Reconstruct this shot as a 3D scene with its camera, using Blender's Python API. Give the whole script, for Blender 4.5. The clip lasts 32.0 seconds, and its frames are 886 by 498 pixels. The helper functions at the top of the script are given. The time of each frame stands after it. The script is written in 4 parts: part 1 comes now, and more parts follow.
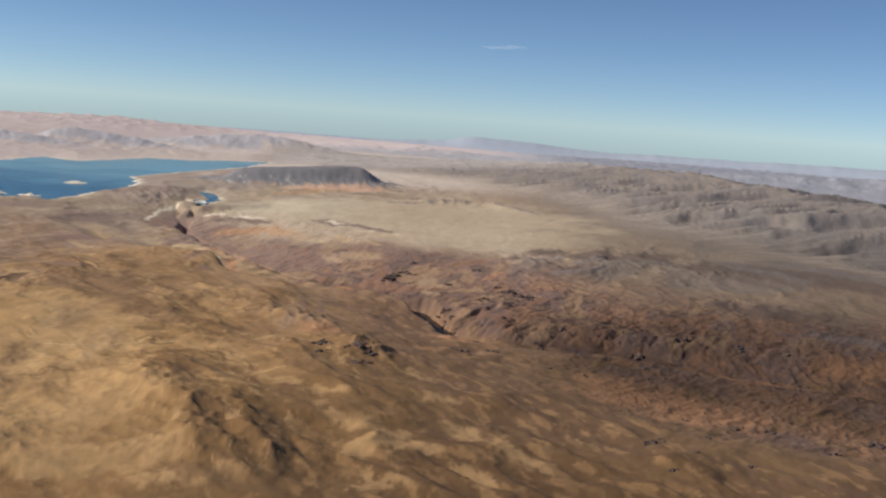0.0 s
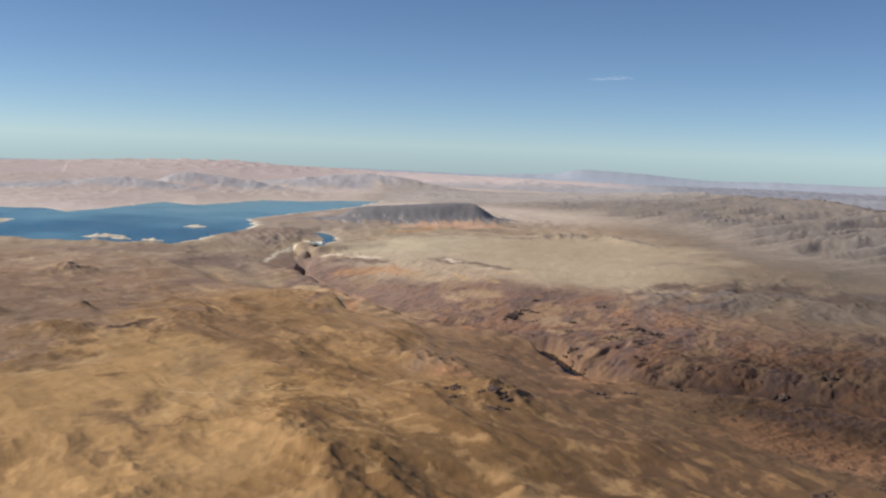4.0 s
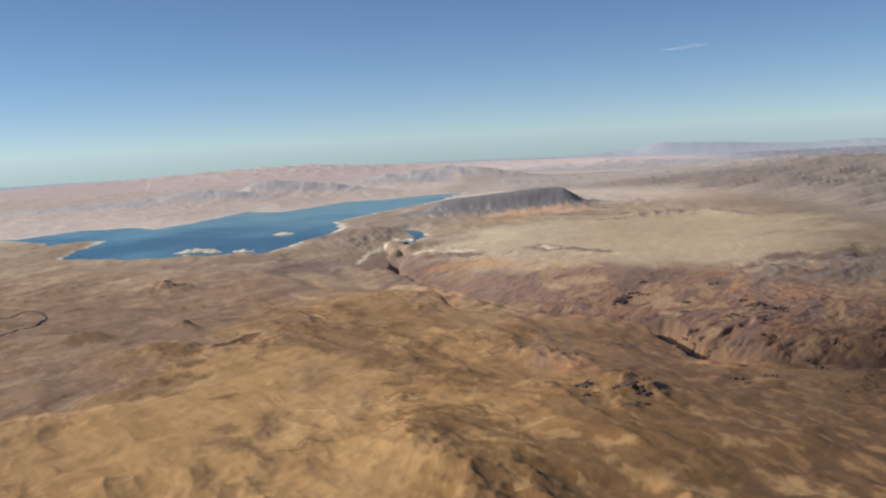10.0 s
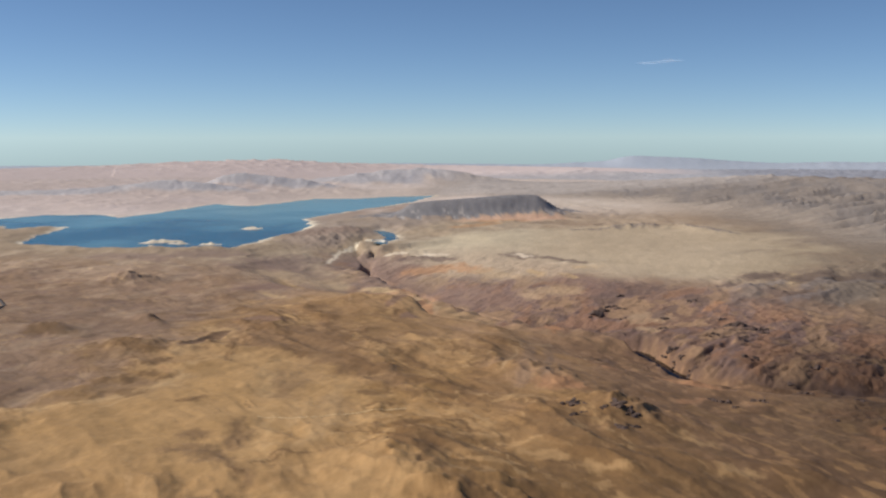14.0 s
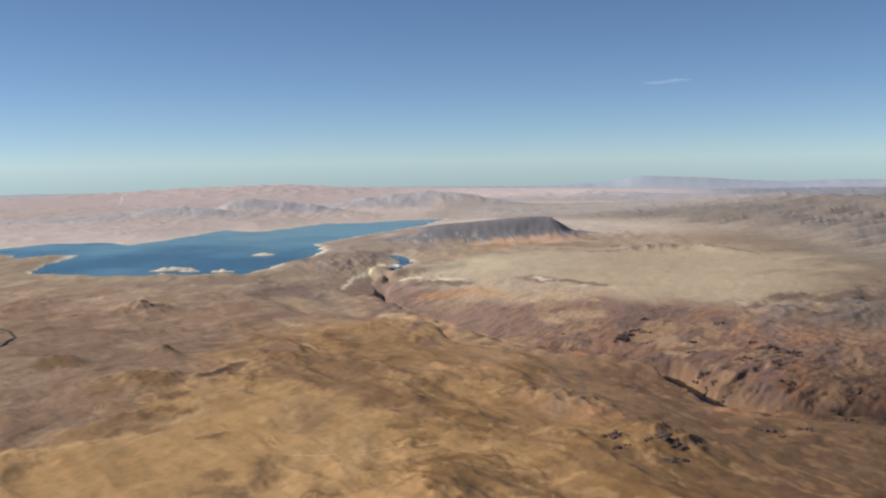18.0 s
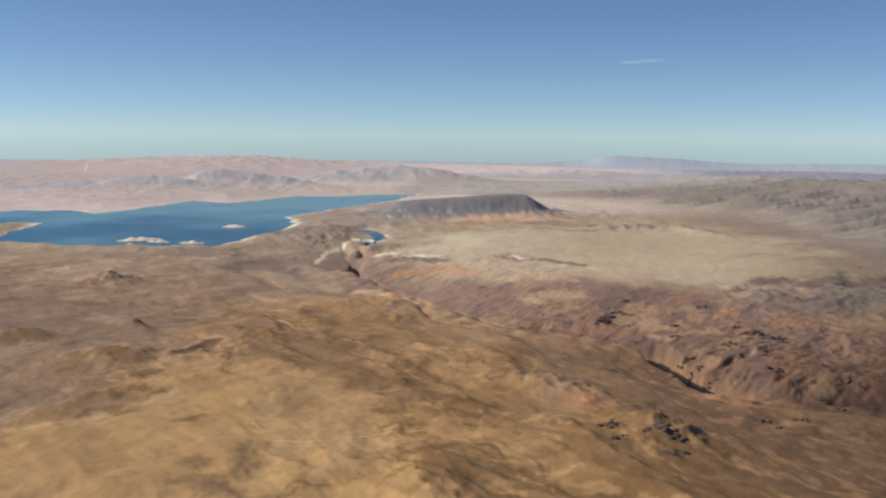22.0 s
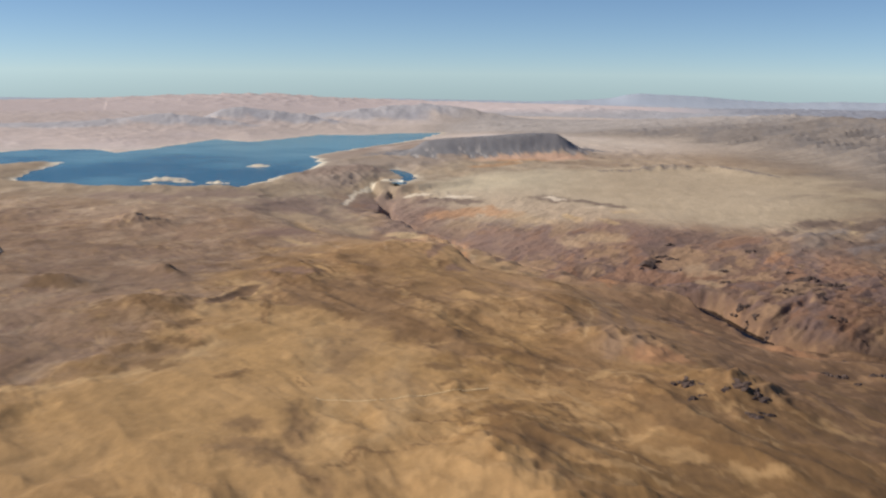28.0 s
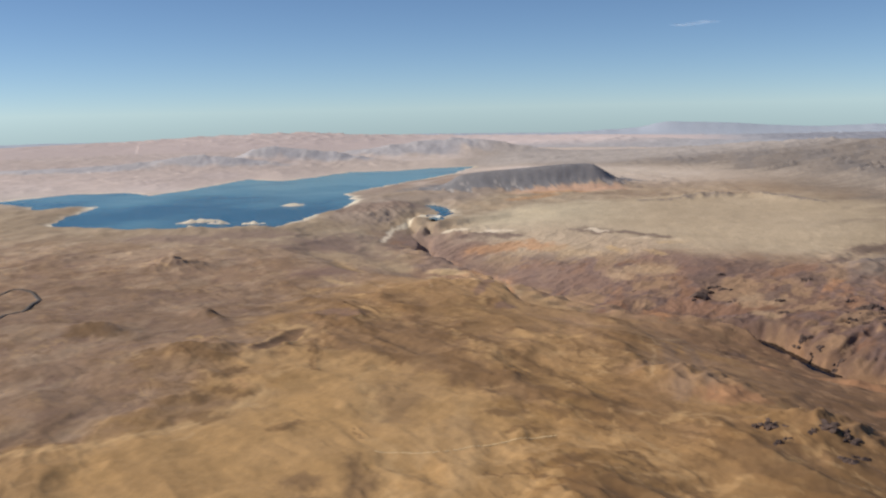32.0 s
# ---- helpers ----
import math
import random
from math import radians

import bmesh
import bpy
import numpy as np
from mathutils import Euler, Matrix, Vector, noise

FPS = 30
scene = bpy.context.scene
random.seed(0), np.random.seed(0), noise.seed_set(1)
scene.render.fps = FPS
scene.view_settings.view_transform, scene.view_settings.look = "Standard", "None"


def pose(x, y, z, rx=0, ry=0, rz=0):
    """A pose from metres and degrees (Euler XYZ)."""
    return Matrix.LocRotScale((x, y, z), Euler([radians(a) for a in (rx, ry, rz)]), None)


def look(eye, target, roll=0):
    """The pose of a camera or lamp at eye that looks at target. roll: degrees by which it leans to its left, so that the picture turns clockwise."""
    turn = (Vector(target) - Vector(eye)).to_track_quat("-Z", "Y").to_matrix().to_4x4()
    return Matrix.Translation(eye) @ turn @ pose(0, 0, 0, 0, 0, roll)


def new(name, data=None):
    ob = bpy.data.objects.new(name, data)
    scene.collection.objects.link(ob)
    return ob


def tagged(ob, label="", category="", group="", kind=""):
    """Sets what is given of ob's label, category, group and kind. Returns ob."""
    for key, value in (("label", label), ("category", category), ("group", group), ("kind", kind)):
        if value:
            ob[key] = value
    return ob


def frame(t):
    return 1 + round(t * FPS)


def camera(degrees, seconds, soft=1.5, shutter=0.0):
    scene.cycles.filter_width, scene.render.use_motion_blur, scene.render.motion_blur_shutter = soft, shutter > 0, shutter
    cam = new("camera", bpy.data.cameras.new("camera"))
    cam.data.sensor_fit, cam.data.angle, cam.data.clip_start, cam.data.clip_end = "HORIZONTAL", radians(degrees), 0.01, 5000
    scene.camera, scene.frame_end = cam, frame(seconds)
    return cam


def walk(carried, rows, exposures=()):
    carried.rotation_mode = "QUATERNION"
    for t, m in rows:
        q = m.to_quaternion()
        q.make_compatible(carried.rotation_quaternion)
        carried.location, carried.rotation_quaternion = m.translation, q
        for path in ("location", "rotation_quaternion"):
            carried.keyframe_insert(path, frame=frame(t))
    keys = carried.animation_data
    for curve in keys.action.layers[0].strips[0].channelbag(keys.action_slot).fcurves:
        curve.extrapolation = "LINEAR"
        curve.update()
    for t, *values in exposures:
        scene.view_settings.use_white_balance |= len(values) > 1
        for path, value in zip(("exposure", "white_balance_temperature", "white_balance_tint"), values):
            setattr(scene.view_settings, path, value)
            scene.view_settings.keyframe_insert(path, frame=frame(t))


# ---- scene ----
cam = camera(46.0, 32.0, soft=2.3)
# One unit stands for ten real metres, so that the whole basin fits inside the lens's reach.
# Rows: seconds, x, y, z, yaw, pitch, roll.
ROWS = [
    (0.0, 0.00, 0.00, 147.00, 0.272, -7.272, -3.983),
    (0.5, -2.00, 2.81, 146.89, 2.013, -6.922, -3.878),
    (1.0, -3.99, 5.62, 146.78, 3.110, -6.134, -3.891),
    (1.5, -5.98, 8.43, 146.67, 4.581, -5.059, -4.025),
    (2.0, -7.97, 11.24, 146.55, 3.800, -5.327, -3.858),
    (2.5, -9.95, 14.04, 146.44, 3.895, -5.368, -2.782),
    (3.0, -11.93, 16.85, 146.32, 4.472, -5.708, -2.749),
    (3.5, -13.91, 19.65, 146.21, 5.455, -5.733, -2.473),
    (5.5, -21.78, 30.86, 145.74, 6.479, -5.275, -1.657),
    (6.0, -23.74, 33.66, 145.62, 6.723, -5.221, -1.162),
    (6.5, -25.70, 36.45, 145.50, 6.796, -5.565, -1.078),
    (7.0, -27.65, 39.25, 145.38, 6.710, -5.958, -0.849),
    (7.5, -29.61, 42.05, 145.26, 7.288, -6.051, -0.875),
    (8.0, -31.56, 44.85, 145.14, 8.693, -6.328, -0.157),
    (8.5, -33.50, 47.64, 145.02, 9.689, -6.279, 1.039),
    (9.0, -35.45, 50.44, 144.90, 9.920, -5.853, 1.577),
    (9.5, -37.39, 53.24, 144.78, 9.246, -6.257, 1.600),
    (10.0, -39.34, 56.03, 144.66, 9.779, -6.199, 3.042),
    (10.5, -41.28, 58.82, 144.54, 9.375, -6.227, 1.019),
    (11.0, -43.22, 61.62, 144.42, 8.709, -7.745, 0.706),
    (11.5, -45.15, 64.41, 144.30, 6.535, -8.127, 0.226),
    (12.0, -47.09, 67.20, 144.17, 4.907, -7.508, 0.113),
    (12.5, -49.02, 69.99, 144.05, 5.014, -7.416, -0.409),
    (13.0, -50.95, 72.78, 143.93, 6.084, -7.025, -0.124),
    (13.5, -52.88, 75.57, 143.81, 7.373, -6.449, 0.073),
    (14.0, -54.81, 78.36, 143.68, 8.110, -6.101, 0.071),
    (14.5, -56.74, 81.15, 143.56, 8.491, -5.996, 0.001),
    (16.5, -64.43, 92.29, 143.06, 8.114, -4.534, 0.882),
    (17.0, -66.35, 95.07, 142.94, 7.629, -4.623, 1.397),
    (17.5, -68.26, 97.85, 142.81, 8.230, -4.537, 1.063),
    (18.0, -70.18, 100.63, 142.69, 8.373, -4.840, 0.869),
    (18.5, -72.09, 103.40, 142.56, 8.130, -4.978, 0.446),
    (19.0, -74.00, 106.18, 142.43, 7.583, -5.095, 0.466),
    (19.5, -75.91, 108.95, 142.30, 7.443, -5.010, 0.030),
    (20.0, -77.82, 111.72, 142.17, 7.499, -5.006, -0.291),
    (20.5, -79.73, 114.49, 142.04, 7.146, -5.227, -0.666),
    (21.0, -81.63, 117.25, 141.91, 6.639, -5.398, -0.861),
    (21.5, -83.54, 120.02, 141.77, 6.654, -5.665, -0.460),
    (22.0, -85.44, 122.78, 141.64, 6.665, -6.190, -0.575),
    (22.5, -87.34, 125.53, 141.50, 7.230, -6.479, -0.325),
    (23.0, -89.24, 128.29, 141.36, 7.472, -6.420, -0.526),
    (23.5, -91.13, 131.04, 141.22, 7.515, -6.342, -0.736),
    (24.0, -93.02, 133.79, 141.08, 7.488, -6.299, -0.952),
    (24.5, -94.91, 136.53, 140.94, 7.048, -5.799, -1.457),
    (25.0, -96.80, 139.27, 140.80, 7.151, -5.735, -1.232),
    (25.5, -98.68, 142.00, 140.65, 7.268, -6.381, -1.064),
    (26.0, -100.57, 144.73, 140.50, 7.445, -6.994, -1.724),
    (26.5, -102.45, 147.46, 140.35, 7.663, -8.088, -1.128),
    (28.5, -109.93, 158.31, 139.71, 7.449, -9.562, -0.387),
    (29.0, -111.79, 161.01, 139.55, 7.212, -9.467, -0.149),
    (29.5, -113.65, 163.71, 139.38, 7.106, -8.924, -0.180),
    (30.0, -115.51, 166.39, 139.21, 7.286, -8.568, -0.056),
    (30.5, -117.36, 169.08, 139.03, 7.600, -8.302, 0.062),
    (31.0, -119.20, 171.75, 138.85, 8.007, -8.064, 0.496),
    (31.5, -121.05, 174.42, 138.67, 8.850, -7.335, 1.639),
    (32.0, -122.88, 177.08, 138.48, 9.002, -7.684, 1.196),
]
walk(cam, [(t, pose(x, y, z, 90 + pitch, roll, yaw)) for t, x, y, z, yaw, pitch, roll in ROWS])

# ---- light ----
SUN_DIR = Vector((-0.93, -0.06, 0.72)).normalized()          # towards the sun
world = bpy.data.worlds.new("desert_sky")
scene.world = world
world.use_nodes = True
wn = world.node_tree.nodes
sky = wn.new("ShaderNodeTexSky")
sky.sky_type = "NISHITA"
sky.sun_disc = False
sky.sun_elevation = math.asin(SUN_DIR.z)
sky.sun_rotation = math.atan2(SUN_DIR.x, SUN_DIR.y)
sky.altitude = 2500
sky.air_density = 0.66
sky.dust_density = 0.15
sky.ozone_density = 2.6
wn["Background"].inputs["Strength"].default_value = 0.087
cool = wn.new("ShaderNodeVectorMath")
cool.operation = "MULTIPLY"
cool.inputs[1].default_value = (0.93, 1.0, 1.04)
world.node_tree.links.new(sky.outputs[0], cool.inputs[0])
world.node_tree.links.new(cool.outputs[0], wn["Background"].inputs["Color"])
sun = new("sun", bpy.data.lights.new("sun", "SUN"))
sun.data.energy, sun.data.angle, sun.data.color = 3.9, radians(0.53), (1.0, 0.91, 0.79)
sun.matrix_world = look((0, 0, 900), Vector((0, 0, 900)) - SUN_DIR)
scene.view_settings.exposure = 0.0


# ---- noise on whole arrays ----
def lattice(ix, iy, seed):
    h = (ix.astype(np.int64) * 374761393 + iy.astype(np.int64) * 668265263 + seed * 974634777) & 0xFFFFFFFF
    h = ((h ^ (h >> 13)) * 1274126177) & 0xFFFFFFFF
    return ((h ^ (h >> 16)) & 0xFFFF).astype(np.float32) * (2 * math.pi / 65536)


def perlin(x, y, seed=0):
    ix, iy = np.floor(x), np.floor(y)
    fx, fy = (x - ix).astype(np.float32), (y - iy).astype(np.float32)
    u, v = fx * fx * fx * (fx * (fx * 6 - 15) + 10), fy * fy * fy * (fy * (fy * 6 - 15) + 10)

    def corner(dx, dy):
        a = lattice(ix + dx, iy + dy, seed)
        return np.cos(a) * (fx - dx) + np.sin(a) * (fy - dy)
    a, b, c, d = corner(0, 0), corner(1, 0), corner(0, 1), corner(1, 1)
    return 1.5 * ((a + (b - a) * u) * (1 - v) + (c + (d - c) * u) * v)


def fbm(x, y, size, octaves=4, seed=0, gain=0.5):
    total, amp, s = 0.0, 1.0, 1.0 / size
    for k in range(octaves):
        total = total + amp * perlin(x * s + 17.3 * k, y * s - 9.1 * k, seed + k)
        amp, s = amp * gain, s * 2.03
    return total


def ridged(x, y, size, octaves=4, seed=0, gain=0.5):
    """0 in the gullies to about 1 on the crests."""
    total, amp, s, norm, weight = 0.0, 1.0, 1.0 / size, 0.0, 1.0
    for k in range(octaves):
        n = (1 - np.abs(perlin(x * s + 31.7 * k, y * s + 5.9 * k, seed + k))) ** 2
        total, norm = total + amp * n * weight, norm + amp
        weight = np.clip(n * 1.4, 0, 1)
        amp, s = amp * gain, s * 2.07
    return total / norm


def ss(a, b, x):
    t = np.clip((x - a) / (b - a), 0, 1)
    return t * t * (3 - 2 * t)


def bell(x, y, cx, cy, rx, ry=None, turn=0.0):
    """A smooth mound, 1 at its middle."""
    c, s = math.cos(radians(turn)), math.sin(radians(turn))
    dx, dy = x - cx, y - cy
    return np.exp(-(((dx * c + dy * s) / rx) ** 2 + ((dy * c - dx * s) / (ry or rx)) ** 2))


def line_distance(x, y, line):
    """Distance to a polyline, and how far along it (in points) the nearest place lies."""
    best, along = np.full(np.shape(x), 1e9), np.zeros(np.shape(x))
    for k in range(len(line) - 1):
        (ax, ay), (bx, by) = line[k][:2], line[k + 1][:2]
        ux, uy = bx - ax, by - ay
        t = np.clip(((x - ax) * ux + (y - ay) * uy) / (ux * ux + uy * uy), 0, 1)
        d = np.hypot(x - ax - t * ux, y - ay - t * uy)
        near = d < best
        best, along = np.where(near, d, best), np.where(near, k + t, along)
    return best, along


def shore_depth(x, y, ring):
    """Distance inside a closed outline; negative outside."""
    d, _ = line_distance(x, y, list(ring) + [ring[0]])
    inside = np.zeros(np.shape(x), bool)
    for (ax, ay), (bx, by) in zip(ring, ring[1:] + ring[:1]):
        if ay != by:
            inside ^= ((ay > y) != (by > y)) & (x < (bx - ax) * (y - ay) / (by - ay) + ax)
    return np.where(inside, d, -d)


# ---- the plan of the land (x, y) ----
LAKE = [(-1378, 1741), (-1118, 1761), (-1094, 1822), (-1063, 1899), (-975, 1927), (-902, 1862), 
        (-880, 1967), (-872, 2147), (-865, 2257), (-772, 2195), (-733, 2306), (-701, 2470), 
        (-601, 2493), (-526, 2585), (-439, 2636), (-460, 2334), (-508, 2144), (-545, 1970), 
        (-560, 1876), (-512, 1745), (-498, 1594), (-513, 1533), (-523, 1370), (-576, 1359), 
        (-631, 1372), (-665, 1344), (-695, 1362), (-757, 1375), (-821, 1395), (-858, 1489), 
        (-874, 1582), (-892, 1668), (-930, 1653), (-951, 1594), (-1007, 1657), (-1092, 1719), 
        (-1352, 1659)]
BAY = [(-385, 1653), (-373, 1660), (-353, 1623), (-334, 1576), (-329, 1522), (-328, 1479), 
        (-337, 1491), (-349, 1534), (-360, 1588)]
RIVER = [(-350, 1462), (-352, 1400), (-318, 1300), (-216, 1136), (-161, 1068), (-136, 1028), 
        (-70, 991), (-12, 937), (3, 880), (17, 843), (38, 792), (44, 791), 
        (102, 780), (164, 762), (218, 727), (276, 709), (386, 659), (596, 579), 
        (896, 499)]
SAND = [(-900, 120), (-313, 473), (-297, 514), (-289, 581), (-294, 665), (-308, 768), 
        (-304, 923), (-252, 944), (-203, 937), (-159, 807), (-115, 738), (-104, 667), 
        (-87, 608), (-59, 579), (-42, 559), (-18, 530), (160, 380), (330, 120)]
DARK_FAR = [(-19, 1633, 38, 1647, 6), (58, 1691, 142, 1547, 5), (-83, 1609, -11, 1626, 4), (92, 1126, 136, 1165, 8), (154, 1126, 183, 1183, 8), (129, 1083, 175, 1111, 7), 
        (385, 1127, 448, 1040, 14), (172, 1155, 254, 1150, 9), (313, 1135, 368, 1042, 9), (315, 842, 358, 822, 9)]
HIGHWAY = [(-485, 709), (-498, 764), (-507, 811), (-522, 853), (-555, 900), (-576, 912), 
        (-577, 892), (-578, 851)]
FAN_TRACK = [(-208, 537), (-186, 538), (-166, 553), (-143, 569)]
PALE_A = [(-357, 731, -344, 723, 4.0), (-325, 780, -304, 761, 3.6), (-297, 687, -287, 700, 2.4), (-320, 744, -299, 691, 0.6), (-306, 761, -281, 692, 2.3), (-285, 541, -283, 554, 1.8), (-283, 554, -283, 571, 1.6), 
        (-283, 575, -272, 590, 2.3), (-294, 627, -289, 627, 6.4), (-289, 669, -276, 675, 13.0), (-282, 659, -253, 671, 9.9), (-248, 683, -229, 667, 7.6), (-248, 661, -233, 596, 3.8), (-228, 543, -240, 525, 9.3), 
        (-214, 760, -196, 730, 1.9), (-196, 730, -160, 676, 2.6), (-178, 636, -174, 638, 2.4), (-165, 599, -158, 592, 3.0)]
PALE_B = [(-192, 621, -175, 617, 5.4), (-201, 587, -184, 609, 2.8), (-224, 645, -203, 622, 10.6), (-200, 561, -188, 559, 14.5), (-159, 565, -150, 569, 2.2), (-136, 560, -126, 553, 2.8), (-157, 546, -150, 549, 5.4), 
        (-148, 527, -143, 537, 2.1), (-123, 568, -114, 573, 2.8), (-143, 569, -125, 566, 2.3), (-142, 653, -124, 621, 1.5), (-123, 621, -120, 568, 0.5), (-171, 753, -147, 739, 7.5), (-207, 534, -194, 500, 1.5), 
        (-192, 494, -188, 469, 0.8), (-176, 487, -171, 480, 1.1), (-163, 457, -141, 477, 4.4), (-140, 463, -139, 489, 2.5)]
PALE_C = [(-151, 495, -143, 516, 0.9), (-111, 492, -102, 498, 2.7), (-102, 498, -98, 500, 1.9), (-103, 478, -97, 482, 2.4), (-97, 480, -89, 476, 2.2), (-93, 517, -77, 527, 3.0), (-77, 502, -70, 500, 4.2), 
        (-113, 550, -101, 546, 2.7), (-101, 543, -97, 529, 1.1), (-113, 504, -101, 507, 2.7), (-12, 563, -9, 563, 3.6), (-13, 553, -8, 551, 2.7), (-67, 547, -57, 544, 1.4), (-53, 529, -46, 521, 1.0), 
        (-54, 563, -49, 555, 2.2), (-57, 572, -53, 569, 2.1), (-99, 594, -92, 607, 1.8), (-352, 998, -318, 949, 4.2)]
PALE_D = [(-302, 966, -293, 944, 1.7), (-399, 1192, -343, 1166, 22.1), (-281, 1156, -257, 1142, 10.6), (-288, 1130, -276, 1095, 3.5), (-249, 1068, -224, 1118, 6.9), (-282, 1050, -247, 895, 0.7), (-321, 831, -306, 808, 1.9), 
        (-181, 1264, -143, 1228, 9.2), (-109, 1144, -82, 1147, 13.9), (162, 1237, 144, 1149, 2.7), (-10, 1040, 3, 1032, 12.1), (-10, 995, 1, 982, 5.3), (-201, 1053, -180, 923, 2.0), (-110, 483, -99, 497, 3.4), 
        (-96, 480, -87, 478, 3.7), (-53, 457, -48, 463, 2.7), (-39, 447, -13, 431, 6.2), (-29, 400, -12, 415, 5.2)]
PALE_E = [(-23, 376, -20, 358, 1.3), (-12, 408, 2, 421, 3.9), (-13, 553, -3, 551, 4.9), (3, 505, 9, 506, 5.2), (12, 466, 31, 435, 4.7), (36, 429, 49, 414, 5.1), (16, 398, 26, 369, 3.7), 
        (69, 462, 77, 446, 1.6), (-21, 349, -6, 367, 2.9), (-148, 406, -121, 456, 12.8), (-123, 348, -101, 366, 11.5), (-93, 332, -79, 336, 5.3), (-110, 521, -95, 533, 4.3), (-54, 486, -43, 489, 4.1)]
PALE = PALE_A + PALE_B + PALE_C + PALE_D + PALE_E
WHITE_A = [(-324, 776, -307, 765, 3.9), (-353, 728, -344, 723, 2.7), (-283, 1155, -260, 1150, 9.5), (-286, 1130, -275, 1083, 1.7), (-349, 993, -322, 960, 3.0), (-317, 737, -299, 693, 0.6), (-284, 541, -283, 551, 1.0), 
        (-279, 587, -273, 590, 1.9), (-104, 654, -98, 769, 0.9), (-97, 775, -82, 800, 1.9), (-80, 809, -73, 818, 2.0), (-71, 813, -57, 767, 0.8), (-18, 738, -10, 729, 1.9)]
WHITE_B = [(-2, 769, 1, 757, 1.2), (-315, 1415, -292, 1401, 7.0), (-262, 1382, -241, 1375, 7.7), (-121, 1247, -109, 1227, 4.5), (-94, 1289, -88, 1292, 8.8), (-64, 1272, -55, 1277, 10.0), (-86, 1223, -73, 1204, 5.0), 
        (-381, 1347, -389, 1441, 2.5), (-385, 1439, -374, 1486, 3.8), (-369, 1496, -350, 1496, 10.6), (-352, 1604, -332, 1564, 4.7), (-147, 1365, -131, 1345, 4.8)]
WHITE = WHITE_A + WHITE_B
ORANGE_A = [(-259, 1139, -235, 1164, 16.0), (-231, 1133, -197, 1009, 4.7), (-221, 1307, -184, 1267, 11.9), (-263, 1291, -220, 1293, 14.2), (-76, 633, -63, 633, 7.9), (-63, 759, -45, 717, 5.3), (-5, 724, 10, 727, 6.5), 
        (-6, 649, 12, 672, 2.8), (50, 1046, 66, 1080, 4.3), (-94, 1023, -83, 938, 3.4)]
ORANGE_B = [(-15, 782, 15, 763, 9.7), (-294, 627, -288, 623, 2.6), (104, 582, 141, 572, 22.9), (132, 536, 163, 539, 15.0), (205, 659, 271, 719, 10.2), (98, 611, 115, 607, 11.2), (177, 665, 229, 727, 7.6), 
        (310, 763, 338, 766, 14.9), (-254, 1649, -211, 1740, 12), (-235, 1775, -165, 1790, 9)]
ORANGE = ORANGE_A + ORANGE_B
# DARK strips: dark soil, and also slopes and gullies that lie in shade
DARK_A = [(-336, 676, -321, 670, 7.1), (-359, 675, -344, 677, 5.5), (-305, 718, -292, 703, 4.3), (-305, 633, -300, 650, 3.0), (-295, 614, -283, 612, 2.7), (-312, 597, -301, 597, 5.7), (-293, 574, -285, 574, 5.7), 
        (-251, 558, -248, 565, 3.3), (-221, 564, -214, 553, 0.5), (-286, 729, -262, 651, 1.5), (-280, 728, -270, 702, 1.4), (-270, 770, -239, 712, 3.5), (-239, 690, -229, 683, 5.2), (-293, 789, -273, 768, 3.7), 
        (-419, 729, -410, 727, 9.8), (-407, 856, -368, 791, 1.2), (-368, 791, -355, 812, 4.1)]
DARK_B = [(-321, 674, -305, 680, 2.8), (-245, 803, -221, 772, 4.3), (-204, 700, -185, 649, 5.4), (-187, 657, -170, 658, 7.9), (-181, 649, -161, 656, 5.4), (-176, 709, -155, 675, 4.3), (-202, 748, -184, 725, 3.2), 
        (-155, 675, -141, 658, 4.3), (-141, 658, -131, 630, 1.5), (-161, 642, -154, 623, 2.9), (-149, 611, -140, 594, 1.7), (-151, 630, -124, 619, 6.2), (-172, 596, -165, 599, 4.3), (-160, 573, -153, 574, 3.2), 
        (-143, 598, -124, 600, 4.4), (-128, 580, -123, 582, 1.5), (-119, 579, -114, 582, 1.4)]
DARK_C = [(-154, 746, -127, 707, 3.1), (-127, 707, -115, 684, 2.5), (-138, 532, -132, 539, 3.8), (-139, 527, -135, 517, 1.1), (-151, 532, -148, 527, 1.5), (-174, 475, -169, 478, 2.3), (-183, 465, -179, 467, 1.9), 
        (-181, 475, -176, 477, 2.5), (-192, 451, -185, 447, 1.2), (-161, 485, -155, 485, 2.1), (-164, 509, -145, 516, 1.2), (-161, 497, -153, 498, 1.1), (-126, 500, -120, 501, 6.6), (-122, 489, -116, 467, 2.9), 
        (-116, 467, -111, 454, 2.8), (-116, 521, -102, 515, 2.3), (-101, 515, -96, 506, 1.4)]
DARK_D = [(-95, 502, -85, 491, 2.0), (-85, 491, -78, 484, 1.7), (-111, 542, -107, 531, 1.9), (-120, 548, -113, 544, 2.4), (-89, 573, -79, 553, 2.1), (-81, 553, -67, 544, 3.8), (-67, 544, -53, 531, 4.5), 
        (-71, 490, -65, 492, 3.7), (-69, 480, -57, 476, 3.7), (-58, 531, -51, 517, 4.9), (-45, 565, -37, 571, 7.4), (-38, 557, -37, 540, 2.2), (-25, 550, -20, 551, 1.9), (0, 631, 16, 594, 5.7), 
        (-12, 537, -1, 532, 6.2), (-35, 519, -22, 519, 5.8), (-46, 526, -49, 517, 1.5)]
